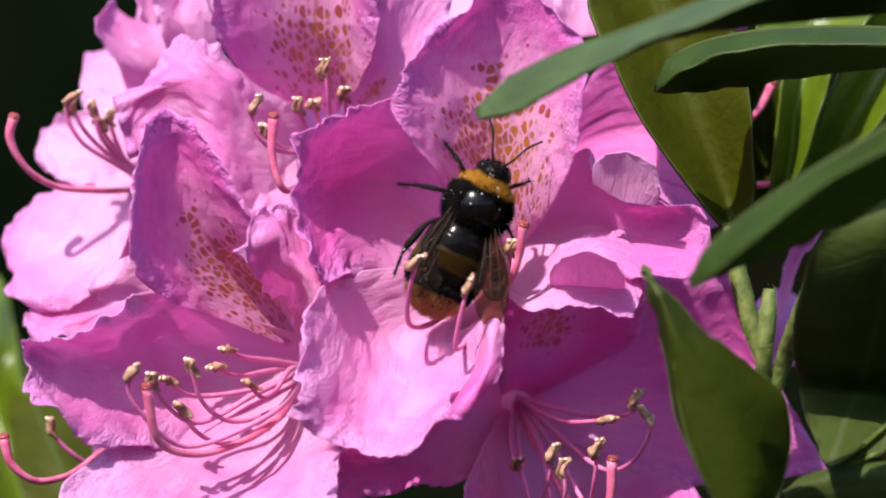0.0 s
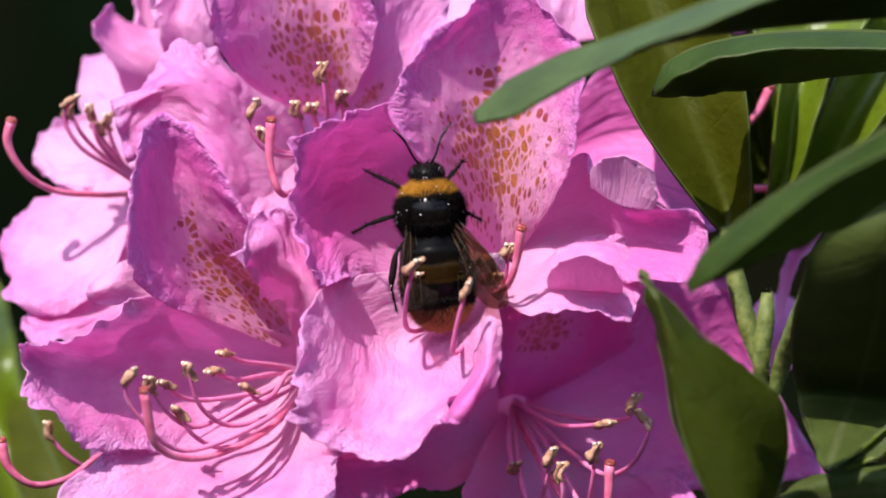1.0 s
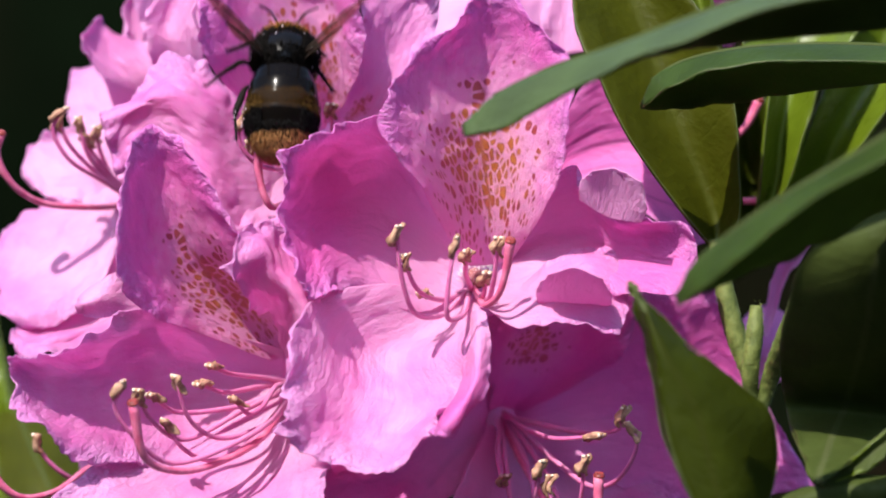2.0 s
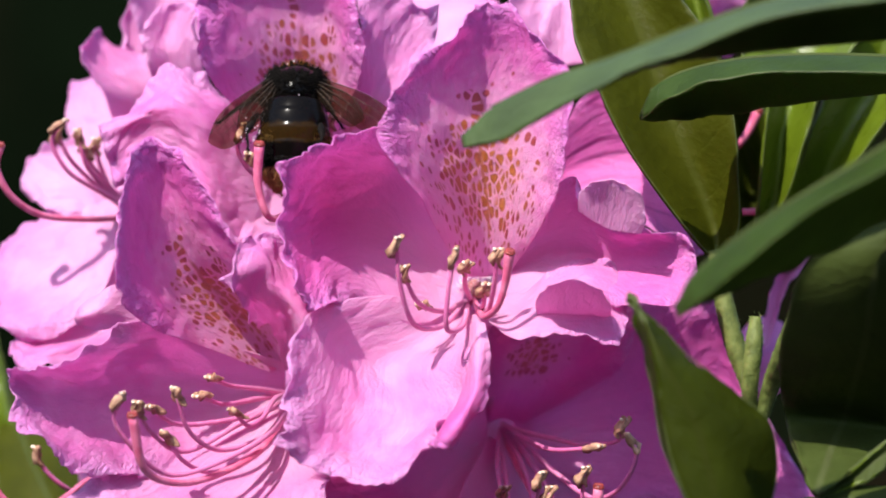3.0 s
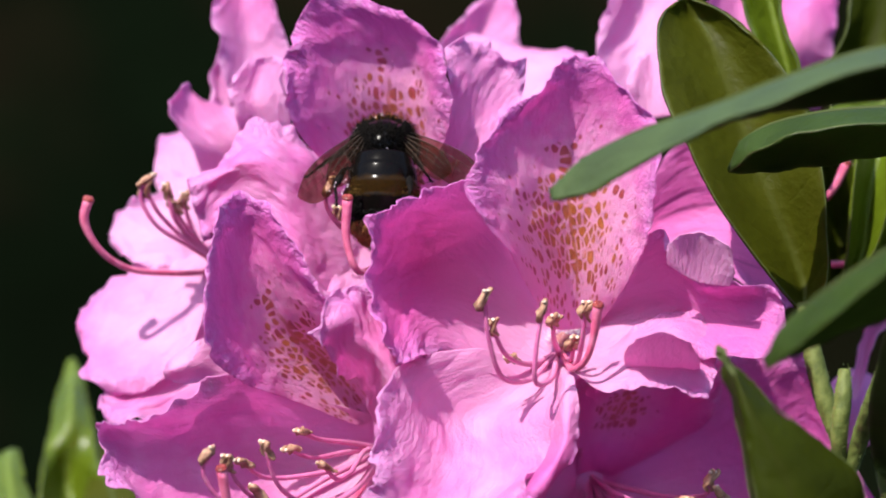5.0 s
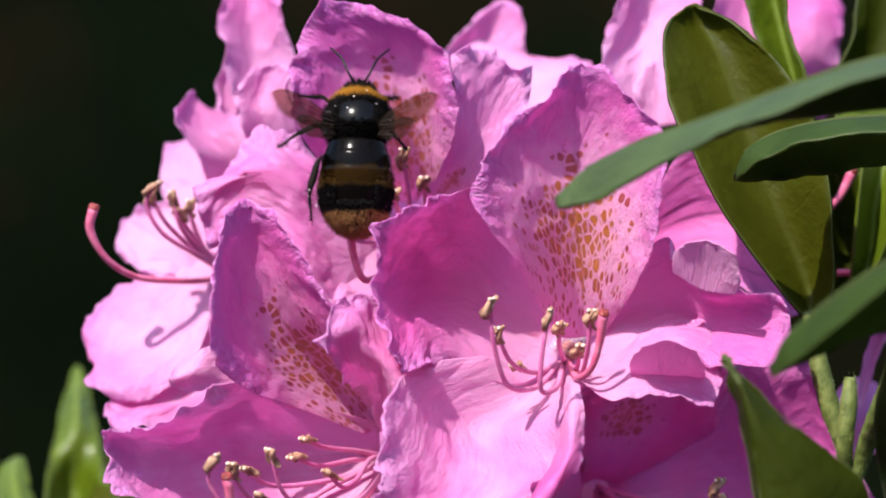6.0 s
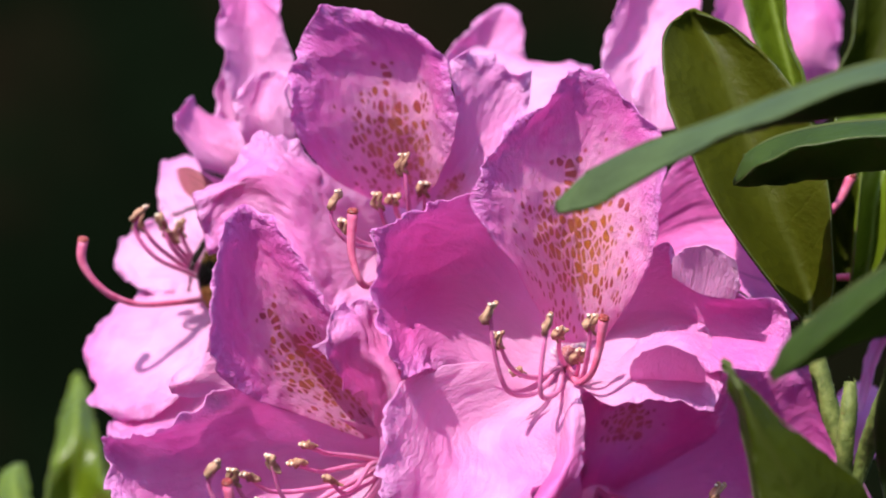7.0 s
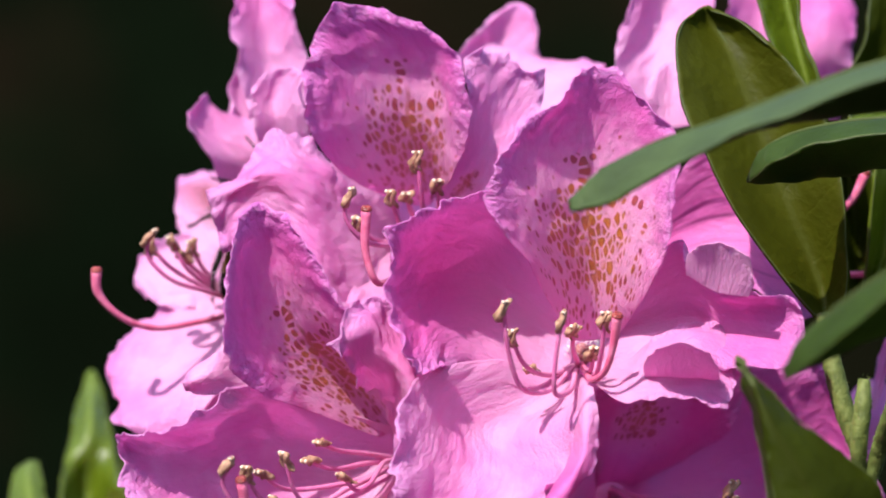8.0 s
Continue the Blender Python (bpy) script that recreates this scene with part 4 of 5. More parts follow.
# ---- leaves ----
def leaf(at, label, skin, ribs, curl=0.4, stalk=1):
    base = new("leaf")
    base.location = [a * MM for a in at]
    tagged(base, label, "leaf", "leaves of the shrub")
    seed = len(scene.objects) * 0.37
    grid, coords = sheet(ribs, 48, 33, 0.5, curl, seed, 0.0)
    ob = part("blade", sheet_mesh(grid, coords), [skin, leaf_under], base)
    thicken(ob, 0.45, 1)
    mids = [np.asarray(r[(len(r) - 1) // 2], float) + np.array((0, 0.45, 0)) for r in ribs]
    for k in (0, -1):
        part("margin", tube([grid[i, k] / MM for i in range(0, 48, 4)] + [grid[-1, k] / MM], (0.11, 0.10, 0.07), 6, 60), margin_skin, base, "pale yellow-green leaf margin")
    part("midrib", tube(mids[:-1], (0.42, 0.34, 0.2), 8, 30), leaf_under, base)
    return base


def stem(name, label, points, radii, skin):
    at = np.asarray(points[0], float)
    rel = [np.asarray(p) - at for p in points]
    bm = tube(rel, radii, 12, 40, True, None, 0.18)
    # short glandular hairs
    rng = random.Random(len(points) * 7 + int(at[0]))
    path, thick = spline(rel, 60), np.interp(np.linspace(0, 1, 60), np.linspace(0, 1, len(radii)), radii)
    for i in range(1600):
        k = rng.randrange(1, 60)
        d = Vector((rng.gauss(0, 1), rng.gauss(0, 1), rng.gauss(0, 0.4))).normalized()
        p = Vector(path[k]) + d * float(thick[k]) * 0.9
        w = d.orthogonal().normalized() * 0.07
        bm.faces.new([bm.verts.new(q * MM) for q in (p + w, p - w, p + d * rng.uniform(0.2, 0.42))])
    ob = part(name, bm, skin, None)
    ob.location = at * MM
    return tagged(ob, label, "stem", kind="")

leaf((65.0, -34.2, 1318.9), "grey-green rhododendron leaf arching in front of the flowers", leaf_matt, [
    ((-2.0, -22.1, 1.6), (-1.0, -9.8, 3.2), (0.0, 0.0, 0.0), (0.5, 4.2, -5.5)),
    ((-20.5, -20.5, -1.3), (-19.8, -8.1, 0.0), (-19.2, -0.3, -2.3), (-18.8, 5.1, -7.3)),
    ((-30.0, -17.0, -5.2), (-30.0, -6.6, -3.5), (-28.9, -0.7, -4.7), (-27.0, 4.9, -8.2)),
    ((-39.6, -12.5, -9.5), (-40.1, -4.1, -7.6), (-39.2, -1.2, -8.5), (-36.8, 4.7, -10.0)),
    ((-48.2, -8.0, -14.3), (-48.9, -1.6, -10.9), (-48.1, 1.4, -11.6), (-46.9, 5.1, -14.4)),
    ((-55.9, -2.6, -18.9), (-56.6, 2.0, -15.0), (-55.9, 2.8, -15.9), (-55.0, 6.6, -18.4)),
    ((-59.9, 2.2, -20.4), (-60.3, 3.3, -19.3), (-60.1, 4.3, -19.8), (-59.8, 5.2, -20.5)),
], curl=0.15)
leaf((71.1, 11.4, 1305.6), "narrow green leaf curling edge-on to the light", leaf_mid, [
    ((-1.3, -14.1, 0.0), (-0.6, -5.8, 1.6), (0.0, 0.0, 0.0), (0.9, 8.7, -3.1)),
    ((-10.0, -14.1, 0.6), (-9.4, -5.8, 2.2), (-8.9, 0.0, 0.0), (-8.1, 8.5, -4.1)),
    ((-19.2, -13.0, 0.7), (-18.7, -5.7, 2.3), (-18.2, -0.1, -0.4), (-17.7, 7.4, -5.1)),
    ((-28.5, -12.1, -0.1), (-28.0, -4.8, 1.6), (-27.4, -0.2, -1.2), (-25.8, 5.3, -6.2)),
    ((-35.7, -10.4, -2.3), (-36.3, -5.1, -0.4), (-35.3, -1.4, -2.6), (-34.0, 2.1, -7.0)),
    ((-39.5, -7.7, -4.8), (-40.2, -5.4, -2.8), (-39.8, -3.6, -4.5), (-38.8, -1.0, -7.2)),
    ((-41.7, -5.9, -6.3), (-41.8, -4.8, -5.7), (-41.6, -3.8, -6.2), (-41.2, -3.0, -6.9)),
], curl=0.15)
leaf((66.6, -53.8, 1301.4), "large green leaf with dark shaded underside", leaf_mid, [
    ((-2.4, -23.8, 3.1), (-1.1, -9.4, 5.2), (0.0, 0.0, 0.0), (1.6, 15.0, -8.8)),
    ((-11.3, -21.5, -2.3), (-10.2, -8.2, -0.7), (-9.4, 1.4, -4.5), (-8.1, 16.5, -12.3)),
    ((-18.2, -18.1, -6.6), (-18.5, -6.8, -5.9), (-16.6, 0.8, -8.8), (-12.8, 14.1, -15.0)),
    ((-24.7, -13.7, -12.6), (-26.2, -4.6, -11.2), (-24.1, 0.2, -13.5), (-20.5, 9.7, -17.8)),
    ((-31.0, -8.6, -18.6), (-32.2, -2.3, -16.5), (-30.5, 0.6, -17.5), (-27.8, 5.4, -20.0)),
    ((-34.5, -2.0, -22.4), (-35.1, -0.8, -21.1), (-34.6, 0.1, -21.8), (-33.4, 2.1, -22.3)),
], curl=0.15)
leaf((41.2, -38.5, 1242.6), "upright dark green leaf with yellow-green rim below the flowers", leaf_green, [
    ((-2.1, 1.9, -0.4), (-1.9, -2.0, 0.4), (0.0, 0.0, 0.0), (1.4, 3.9, -0.7)),
    ((-5.0, 2.8, 5.6), (-4.7, -1.2, 6.2), (-0.8, -0.2, 5.8), (3.5, 5.6, 4.7)),
    ((-8.6, 4.8, 13.0), (-8.2, -0.2, 13.5), (-1.5, 0.7, 12.9), (5.4, 7.6, 11.4)),
    ((-10.6, 6.6, 19.6), (-9.9, 0.8, 20.4), (-3.1, 1.7, 20.0), (4.2, 7.6, 19.1)),
    ((-12.5, 7.7, 27.0), (-10.7, 1.7, 27.7), (-8.0, 2.6, 27.0), (-5.1, 5.7, 26.9)),
    ((-13.7, 7.4, 32.5), (-12.1, 3.4, 32.5), (-11.3, 4.4, 32.1), (-10.1, 6.3, 31.7)),
    ((-14.4, 6.9, 36.3), (-14.4, 6.9, 36.3), (-14.3, 6.9, 36.2), (-14.1, 6.9, 36.0)),
])
leaf((40.6, 21.7, 1277.8), "broad olive-green leaf lit through from behind", leaf_olive, [
    ((-0.1, -0.7, -0.1), (0.4, 0.3, -0.4), (0.9, -0.7, 0.0)),
    ((-2.7, -1.7, 2.8), (0.6, 2.3, 2.5), (3.4, -1.7, 3.3)),
    ((-8.1, -2.7, 9.7), (-1.4, 3.3, 9.4), (3.7, -1.7, 10.1)),
    ((-13.5, -2.7, 17.7), (-4.5, 4.3, 17.0), (3.0, -1.7, 17.7)),
    ((-17.0, -1.7, 25.0), (-7.2, 6.3, 24.2), (1.6, 0.3, 25.5)),
    ((-19.4, 0.3, 30.5), (-9.5, 8.3, 30.6), (-1.2, 2.3, 31.8)),
    ((-20.3, 3.3, 36.5), (-11.9, 10.3, 37.0), (-4.7, 5.3, 36.9)),
    ((-19.6, 7.3, 41.6), (-14.5, 12.3, 41.1), (-10.0, 8.3, 41.2)),
    ((-16.9, 10.3, 43.7), (-16.2, 11.3, 43.9), (-15.4, 10.3, 43.7)),
])
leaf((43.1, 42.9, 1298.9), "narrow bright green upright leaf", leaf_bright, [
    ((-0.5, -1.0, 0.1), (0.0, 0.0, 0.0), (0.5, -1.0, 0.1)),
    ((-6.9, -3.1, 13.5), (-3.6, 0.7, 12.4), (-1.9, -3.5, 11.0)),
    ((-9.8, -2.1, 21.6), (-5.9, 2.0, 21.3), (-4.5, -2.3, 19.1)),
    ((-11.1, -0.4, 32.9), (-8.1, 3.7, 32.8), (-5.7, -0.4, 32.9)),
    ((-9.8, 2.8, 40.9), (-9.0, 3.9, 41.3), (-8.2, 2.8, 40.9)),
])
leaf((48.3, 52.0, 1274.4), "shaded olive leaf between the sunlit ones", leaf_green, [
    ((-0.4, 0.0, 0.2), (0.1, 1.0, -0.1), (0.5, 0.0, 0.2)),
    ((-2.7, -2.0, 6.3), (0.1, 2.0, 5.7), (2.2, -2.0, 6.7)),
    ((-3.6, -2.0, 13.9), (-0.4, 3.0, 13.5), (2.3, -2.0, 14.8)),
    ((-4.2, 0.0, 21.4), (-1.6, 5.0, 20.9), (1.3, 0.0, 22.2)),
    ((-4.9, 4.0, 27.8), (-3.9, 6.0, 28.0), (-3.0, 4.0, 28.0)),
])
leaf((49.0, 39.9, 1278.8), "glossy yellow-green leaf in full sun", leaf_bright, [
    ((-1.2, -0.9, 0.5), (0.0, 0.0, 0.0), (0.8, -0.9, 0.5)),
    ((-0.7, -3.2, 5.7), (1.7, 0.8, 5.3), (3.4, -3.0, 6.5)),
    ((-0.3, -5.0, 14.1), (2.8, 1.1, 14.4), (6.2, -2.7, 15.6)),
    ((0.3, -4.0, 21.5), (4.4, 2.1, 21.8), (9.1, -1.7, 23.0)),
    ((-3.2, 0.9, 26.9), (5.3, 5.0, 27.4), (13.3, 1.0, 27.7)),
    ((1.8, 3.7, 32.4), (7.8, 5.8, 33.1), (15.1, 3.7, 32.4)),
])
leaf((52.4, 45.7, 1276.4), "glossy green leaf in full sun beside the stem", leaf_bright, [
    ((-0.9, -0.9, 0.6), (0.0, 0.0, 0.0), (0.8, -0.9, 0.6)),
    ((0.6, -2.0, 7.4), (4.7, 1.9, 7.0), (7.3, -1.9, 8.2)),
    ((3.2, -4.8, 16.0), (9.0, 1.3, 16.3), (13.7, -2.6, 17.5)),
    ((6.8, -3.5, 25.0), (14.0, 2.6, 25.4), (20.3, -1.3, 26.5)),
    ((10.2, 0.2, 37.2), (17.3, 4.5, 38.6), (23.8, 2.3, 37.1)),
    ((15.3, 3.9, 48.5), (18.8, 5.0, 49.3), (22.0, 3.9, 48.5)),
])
leaf((47.7, 63.3, 1300.5), "green leaf at the edge of the shoot", leaf_green, [
    ((-1.4, -1.0, 0.1), (0.0, 0.0, 0.0), (1.2, -1.0, 0.1)),
    ((-0.8, -3.8, 8.8), (3.7, 0.2, 8.5), (8.5, -4.1, 7.1)),
    ((1.3, -2.9, 14.6), (6.2, 1.2, 15.2), (12.7, -2.9, 14.6)),
    ((3.1, 0.4, 23.7), (7.0, 2.6, 24.4), (11.1, 0.4, 23.7)),
])
# this leaf's shadow is partly carried by its darkened skin colour
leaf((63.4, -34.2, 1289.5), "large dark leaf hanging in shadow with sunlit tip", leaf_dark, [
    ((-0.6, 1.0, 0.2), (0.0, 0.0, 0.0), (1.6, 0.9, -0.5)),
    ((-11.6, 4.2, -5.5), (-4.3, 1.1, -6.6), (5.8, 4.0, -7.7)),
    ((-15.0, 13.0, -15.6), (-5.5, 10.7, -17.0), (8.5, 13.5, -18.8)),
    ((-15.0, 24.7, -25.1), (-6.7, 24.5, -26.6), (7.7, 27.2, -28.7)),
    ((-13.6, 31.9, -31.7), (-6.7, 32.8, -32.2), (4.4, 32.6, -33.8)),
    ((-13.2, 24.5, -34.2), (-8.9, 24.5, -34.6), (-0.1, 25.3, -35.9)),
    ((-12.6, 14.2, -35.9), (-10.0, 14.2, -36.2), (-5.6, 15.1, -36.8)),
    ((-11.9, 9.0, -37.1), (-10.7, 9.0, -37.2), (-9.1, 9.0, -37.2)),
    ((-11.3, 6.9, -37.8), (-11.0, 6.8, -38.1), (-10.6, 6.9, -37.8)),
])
leaf((66.9, -19.1, 1259.6), "fresh green leaf blade beside the hanging leaf", leaf_bright, [
    ((-0.8, 0.1, 0.8), (0.0, 0.0, 0.0), (0.3, -0.2, -1.5)),
    ((-6.3, -0.5, -3.5), (-6.1, 0.3, -5.1), (-6.1, -0.9, -6.9)),
    ((-10.7, 0.0, -7.1), (-10.2, 0.8, -8.4), (-9.9, -0.2, -9.2)),
    ((-14.1, 0.7, -9.7), (-13.9, 0.7, -9.8), (-13.5, 0.7, -10.0)),
])
leaf((72.3, -21.5, 1249.7), "dark glossy leaf with pale rim low on the shoot", leaf_green, [
    ((0.2, 2.3, 2.0), (0.0, 0.0, 0.0), (0.9, 6.4, -11.4)),
    ((-9.0, 3.2, 1.0), (-9.2, 0.0, 0.0), (-8.5, 6.4, -11.4)),
    ((-16.7, 4.0, 0.0), (-16.9, 0.9, -0.6), (-17.1, 6.4, -11.4)),
    ((-22.8, 4.8, -2.0), (-22.5, 2.6, -2.5), (-22.6, 6.6, -9.8)),
    ((-25.4, 5.5, -4.2), (-25.3, 4.4, -4.3), (-24.6, 6.3, -5.8)),
])
leaf((-63.3, 86.8, 1219.4), "blurred bright green leaf standing behind the flowers", leaf_bright, [
    ((-1.8, 0.1, 0.5), (0.0, 0.0, 0.0), (1.8, 0.1, 0.5)),
    ((-11.8, 13.6, 10.1), (-6.1, 21.4, 7.9), (2.5, 15.7, 10.7)),
    ((-14.0, 18.9, 18.5), (-10.3, 28.9, 17.9), (-4.1, 21.3, 20.8)),
    ((-13.5, 30.4, 27.0), (-10.0, 28.5, 28.2), (-6.7, 32.6, 28.5)),
    ((-11.8, 43.9, 36.4), (-10.9, 45.0, 37.2), (-9.9, 43.9, 36.4)),
])
leaf((-53.2, 82.4, 1217.1), "broad green leaf low behind the truss", leaf_olive, [
    ((-3.6, 0.0, 0.0), (0.0, 0.0, 0.0), (2.7, 0.2, 0.9)),
    ((-14.0, 9.8, 11.1), (-6.5, 7.0, 12.4), (1.2, 11.8, 11.6)),
    ((-16.6, 21.0, 18.4), (-11.8, 19.3, 20.5), (-5.8, 23.3, 20.8)),
    ((-17.0, 31.9, 24.1), (-15.0, 31.0, 25.2), (-12.5, 33.1, 24.9)),
    ((-18.7, 42.9, 30.0), (-18.1, 42.9, 30.5), (-17.3, 42.9, 30.0)),
])
leaf((-72.6, 81.0, 1220.5), "small bright green leaf at the foot of the truss", leaf_bright, [
    ((-2.6, 0.1, 0.5), (0.0, 0.0, 0.0), (2.7, 0.1, 0.5)),
    ((-9.6, 9.8, 11.6), (-5.8, 7.9, 12.8), (-2.6, 12.0, 13.0)),
    ((-12.6, 23.3, 20.4), (-9.3, 22.4, 21.5), (-7.3, 24.3, 21.2)),
    ((-11.4, 29.8, 23.6), (-9.7, 29.8, 24.0), (-8.6, 29.8, 23.6)),
])
stem("twig", "downy pale green young shoot with bud", [(47.9, 15.0, 1249.5), (46.1, 14.0, 1255.1), (45.6, 12.0, 1260.7), (46.1, 12.0, 1266.0), (46.4, 13.0, 1270.1)], (1.0, 1.05, 1.1, 1.2, 1.3, 1.25, 0.8), stem_green)
stem("leaf_stalk", "pale green leaf stalk branching from the shoot", [(46.9, 13.4, 1254.6), (48.4, 12.0, 1259.7), (49.6, 6.9, 1265.7), (51.9, 2.0, 1273.9)], (1.0, 1.3, 1.1, 0.8), stem_green)
stem("leaf_stalk", "green leaf stalk rising behind the front leaf", [(45.8, 16.0, 1259.1), (43.7, 16.9, 1265.6), (42.1, 17.8, 1271.9), (41.0, 20.8, 1278.5)], (1.0, 1.5, 1.4, 1.0), stem_green)


# ---- the bee ----
def bee_material(name, bands, rough, gloss):
    """Colour by the place along the body (metres, in the part's own space)."""
    n = Nodes(name)
    where = n.node("TexCoord").outputs["Object"]
    y = n.math("ADD", n.split(where)[1], n.math("MULTIPLY", n.math("SUBTRACT", n.noise(where, 500), 0.5), 0.0022))
    colour = bands[0][1]
    for edge, tone in bands[1:]:
        colour = n.mix(n.ramp(y, edge - 0.0004, edge + 0.0004), colour, tone)
    colour = n.mix(n.math("MULTIPLY", n.ramp(n.noise(where, 2500), 0.4, 0.7), 0.4), colour, (0.006, 0.0045, 0.003))
    skin = n.node("BsdfPrincipled", Base_Color=colour, Roughness=rough)
    skin.inputs["Specular IOR Level"].default_value = gloss
    return n.end(skin.outputs[0])


BLACK, YELLOW, TAIL = (0.0030, 0.0024, 0.0022), (0.27, 0.115, 0.012), (0.50, 0.24, 0.09)
abdomen_bands = [(0, TAIL), (-0.0092, BLACK), (-0.0054, (0.11, 0.058, 0.012)), (-0.0026, BLACK)]
shell_bands = [(0, (0.06, 0.028, 0.012)), (-0.0092, BLACK), (-0.0054, (0.020, 0.010, 0.0025)), (-0.0026, BLACK)]
thorax_bands = [(0, BLACK), (0.0069, YELLOW), (0.0087, BLACK)]
abdomen_skin = bee_material("bee_abdomen", shell_bands, 0.17, 0.08)
abdomen_hair = bee_material("bee_abdomen_hair", abdomen_bands, 0.6, 0.12)
thorax_skin = bee_material("bee_thorax", [(0, BLACK)], 0.2, 0.2)
thorax_hair = bee_material("bee_thorax_hair", thorax_bands, 0.6, 0.05)
shell_skin = simple_material("bee_shell", (0.003, 0.0025, 0.0025), (0.007, 0.005, 0.004), 900, 0.3, 0.0002, 0.25)
eye_skin = simple_material("bee_eye", (0.004, 0.004, 0.004), (0.010, 0.009, 0.009), 3000, 0.15)
bristle_skin = simple_material("bee_bristle", (0.0030, 0.0024, 0.002), (0.012, 0.008, 0.006), 700, 0.75, 0.0002, 0.12)


def wing_material():
    n = Nodes("bee_wing")
    uv = n.node("UVMap").outputs[0]
    tint = n.node("BsdfTransparent", Color=(0.56, 0.38, 0.28, 1))
    gloss = n.node("BsdfPrincipled", Base_Color=(0.030, 0.017, 0.010, 1), Roughness=0.16,
                   Normal=n.bump(n.noise(uv, 1.3, 4), 1.0, 0.0016))
    m = n.node("MixShader", Fac=0.32)
    n.tree.links.new(tint.outputs[0], m.inputs[1])
    n.tree.links.new(gloss.outputs[0], m.inputs[2])
    return n.end(m.outputs[0])


wing_skin = wing_material()
vein_skin = simple_material("wing_vein", (0.02, 0.012, 0.008), (0.05, 0.028, 0.016), 900, 0.8)


def wing(parent, name, length, width, root, mirror):
    """A wing that reaches out along its own x; the leading edge is straight, the outline rounded behind."""
    n, m = 22, 9
    grid, coords = np.zeros((n, m, 3)), np.zeros((n, m, 2))
    for i in range(n):
        u = i / (n - 1)
        chord = width * (0.16 + 0.84 * math.sin(math.pi * min(1, u * 0.62 + 0.06)) ** 0.9) * math.sqrt(max(0.02, 1 - max(0, (u - 0.62) / 0.38) ** 2.4))
        for j in range(m):
            v = j / (m - 1)
            y = 0.35 * math.sin(math.pi * u) + 0.10 * width * u - v * chord - 0.42 * width * max(0.0, (u - 0.6) / 0.4) ** 2
            z = 0.12 * math.sin(v * 9 + u * 4) * u + 0.3 * noise.noise(Vector((u * 4, v * 3, length)))
            grid[i, j] = (mirror * u * length, y, z)
            coords[i, j] = (v * chord, u * length)
    ob = part(name, sheet_mesh(grid * MM, coords), wing_skin, parent, "smoky brown glassy wing")
    bm = bmesh.new()
    for lane, end in ((0.02, 0.96), (0.22, 0.9), (0.48, 0.82), (0.74, 0.6)):
        k = [grid[int(q * (n - 1) * end), int(lane * (m - 1) + 0.5 + (0.6 * q if lane > 0.1 else 0))] + np.array((0, 0, 0.05)) for q in (0, 0.3, 0.6, 1)]
        tube(k, (0.07, 0.05, 0.03), 5, 12, True, bm)
    for u, a, b in ((0.45, 1, 4), (0.62, 2, 6), (0.3, 3, 6)):
        i = int(u * (n - 1))
        tube([grid[i, a], (grid[i, a] + grid[i + 1, b]) / 2, grid[i + 1, b]], (0.035, 0.035), 5, 6, True, bm)
    part("wing_vein", bm, vein_skin, ob)
    ob.location = Vector(root) * MM
    return ob


def leg(parent, points, thick, seed):
    rng = random.Random(seed)
    joints = [np.asarray(points[0], float)]
    for a, b in zip(points[:-1], points[1:]):
        a, b = np.asarray(a, float), np.asarray(b, float)
        joints += [a * 0.88 + b * 0.12, a * 0.5 + b * 0.5, a * 0.12 + b * 0.88]
    joints.append(np.asarray(points[-1], float))
    bm = tube(joints, [0.66 * r for r in thick], 8, 40)
    path = spline(joints, 40)
    for i in range(260):
        p = Vector(path[rng.randrange(4, 40)])
        d = Vector((rng.gauss(0, 1), rng.gauss(0, 1), rng.gauss(0, 1))).normalized()
        tip = p + d * rng.uniform(0.5, 1.1)
        s = d.orthogonal().normalized() * 0.05
        bm.faces.new([bm.verts.new(q * MM) for q in (p + s, p - s, tip)])
    return part("leg", bm, bristle_skin, parent)


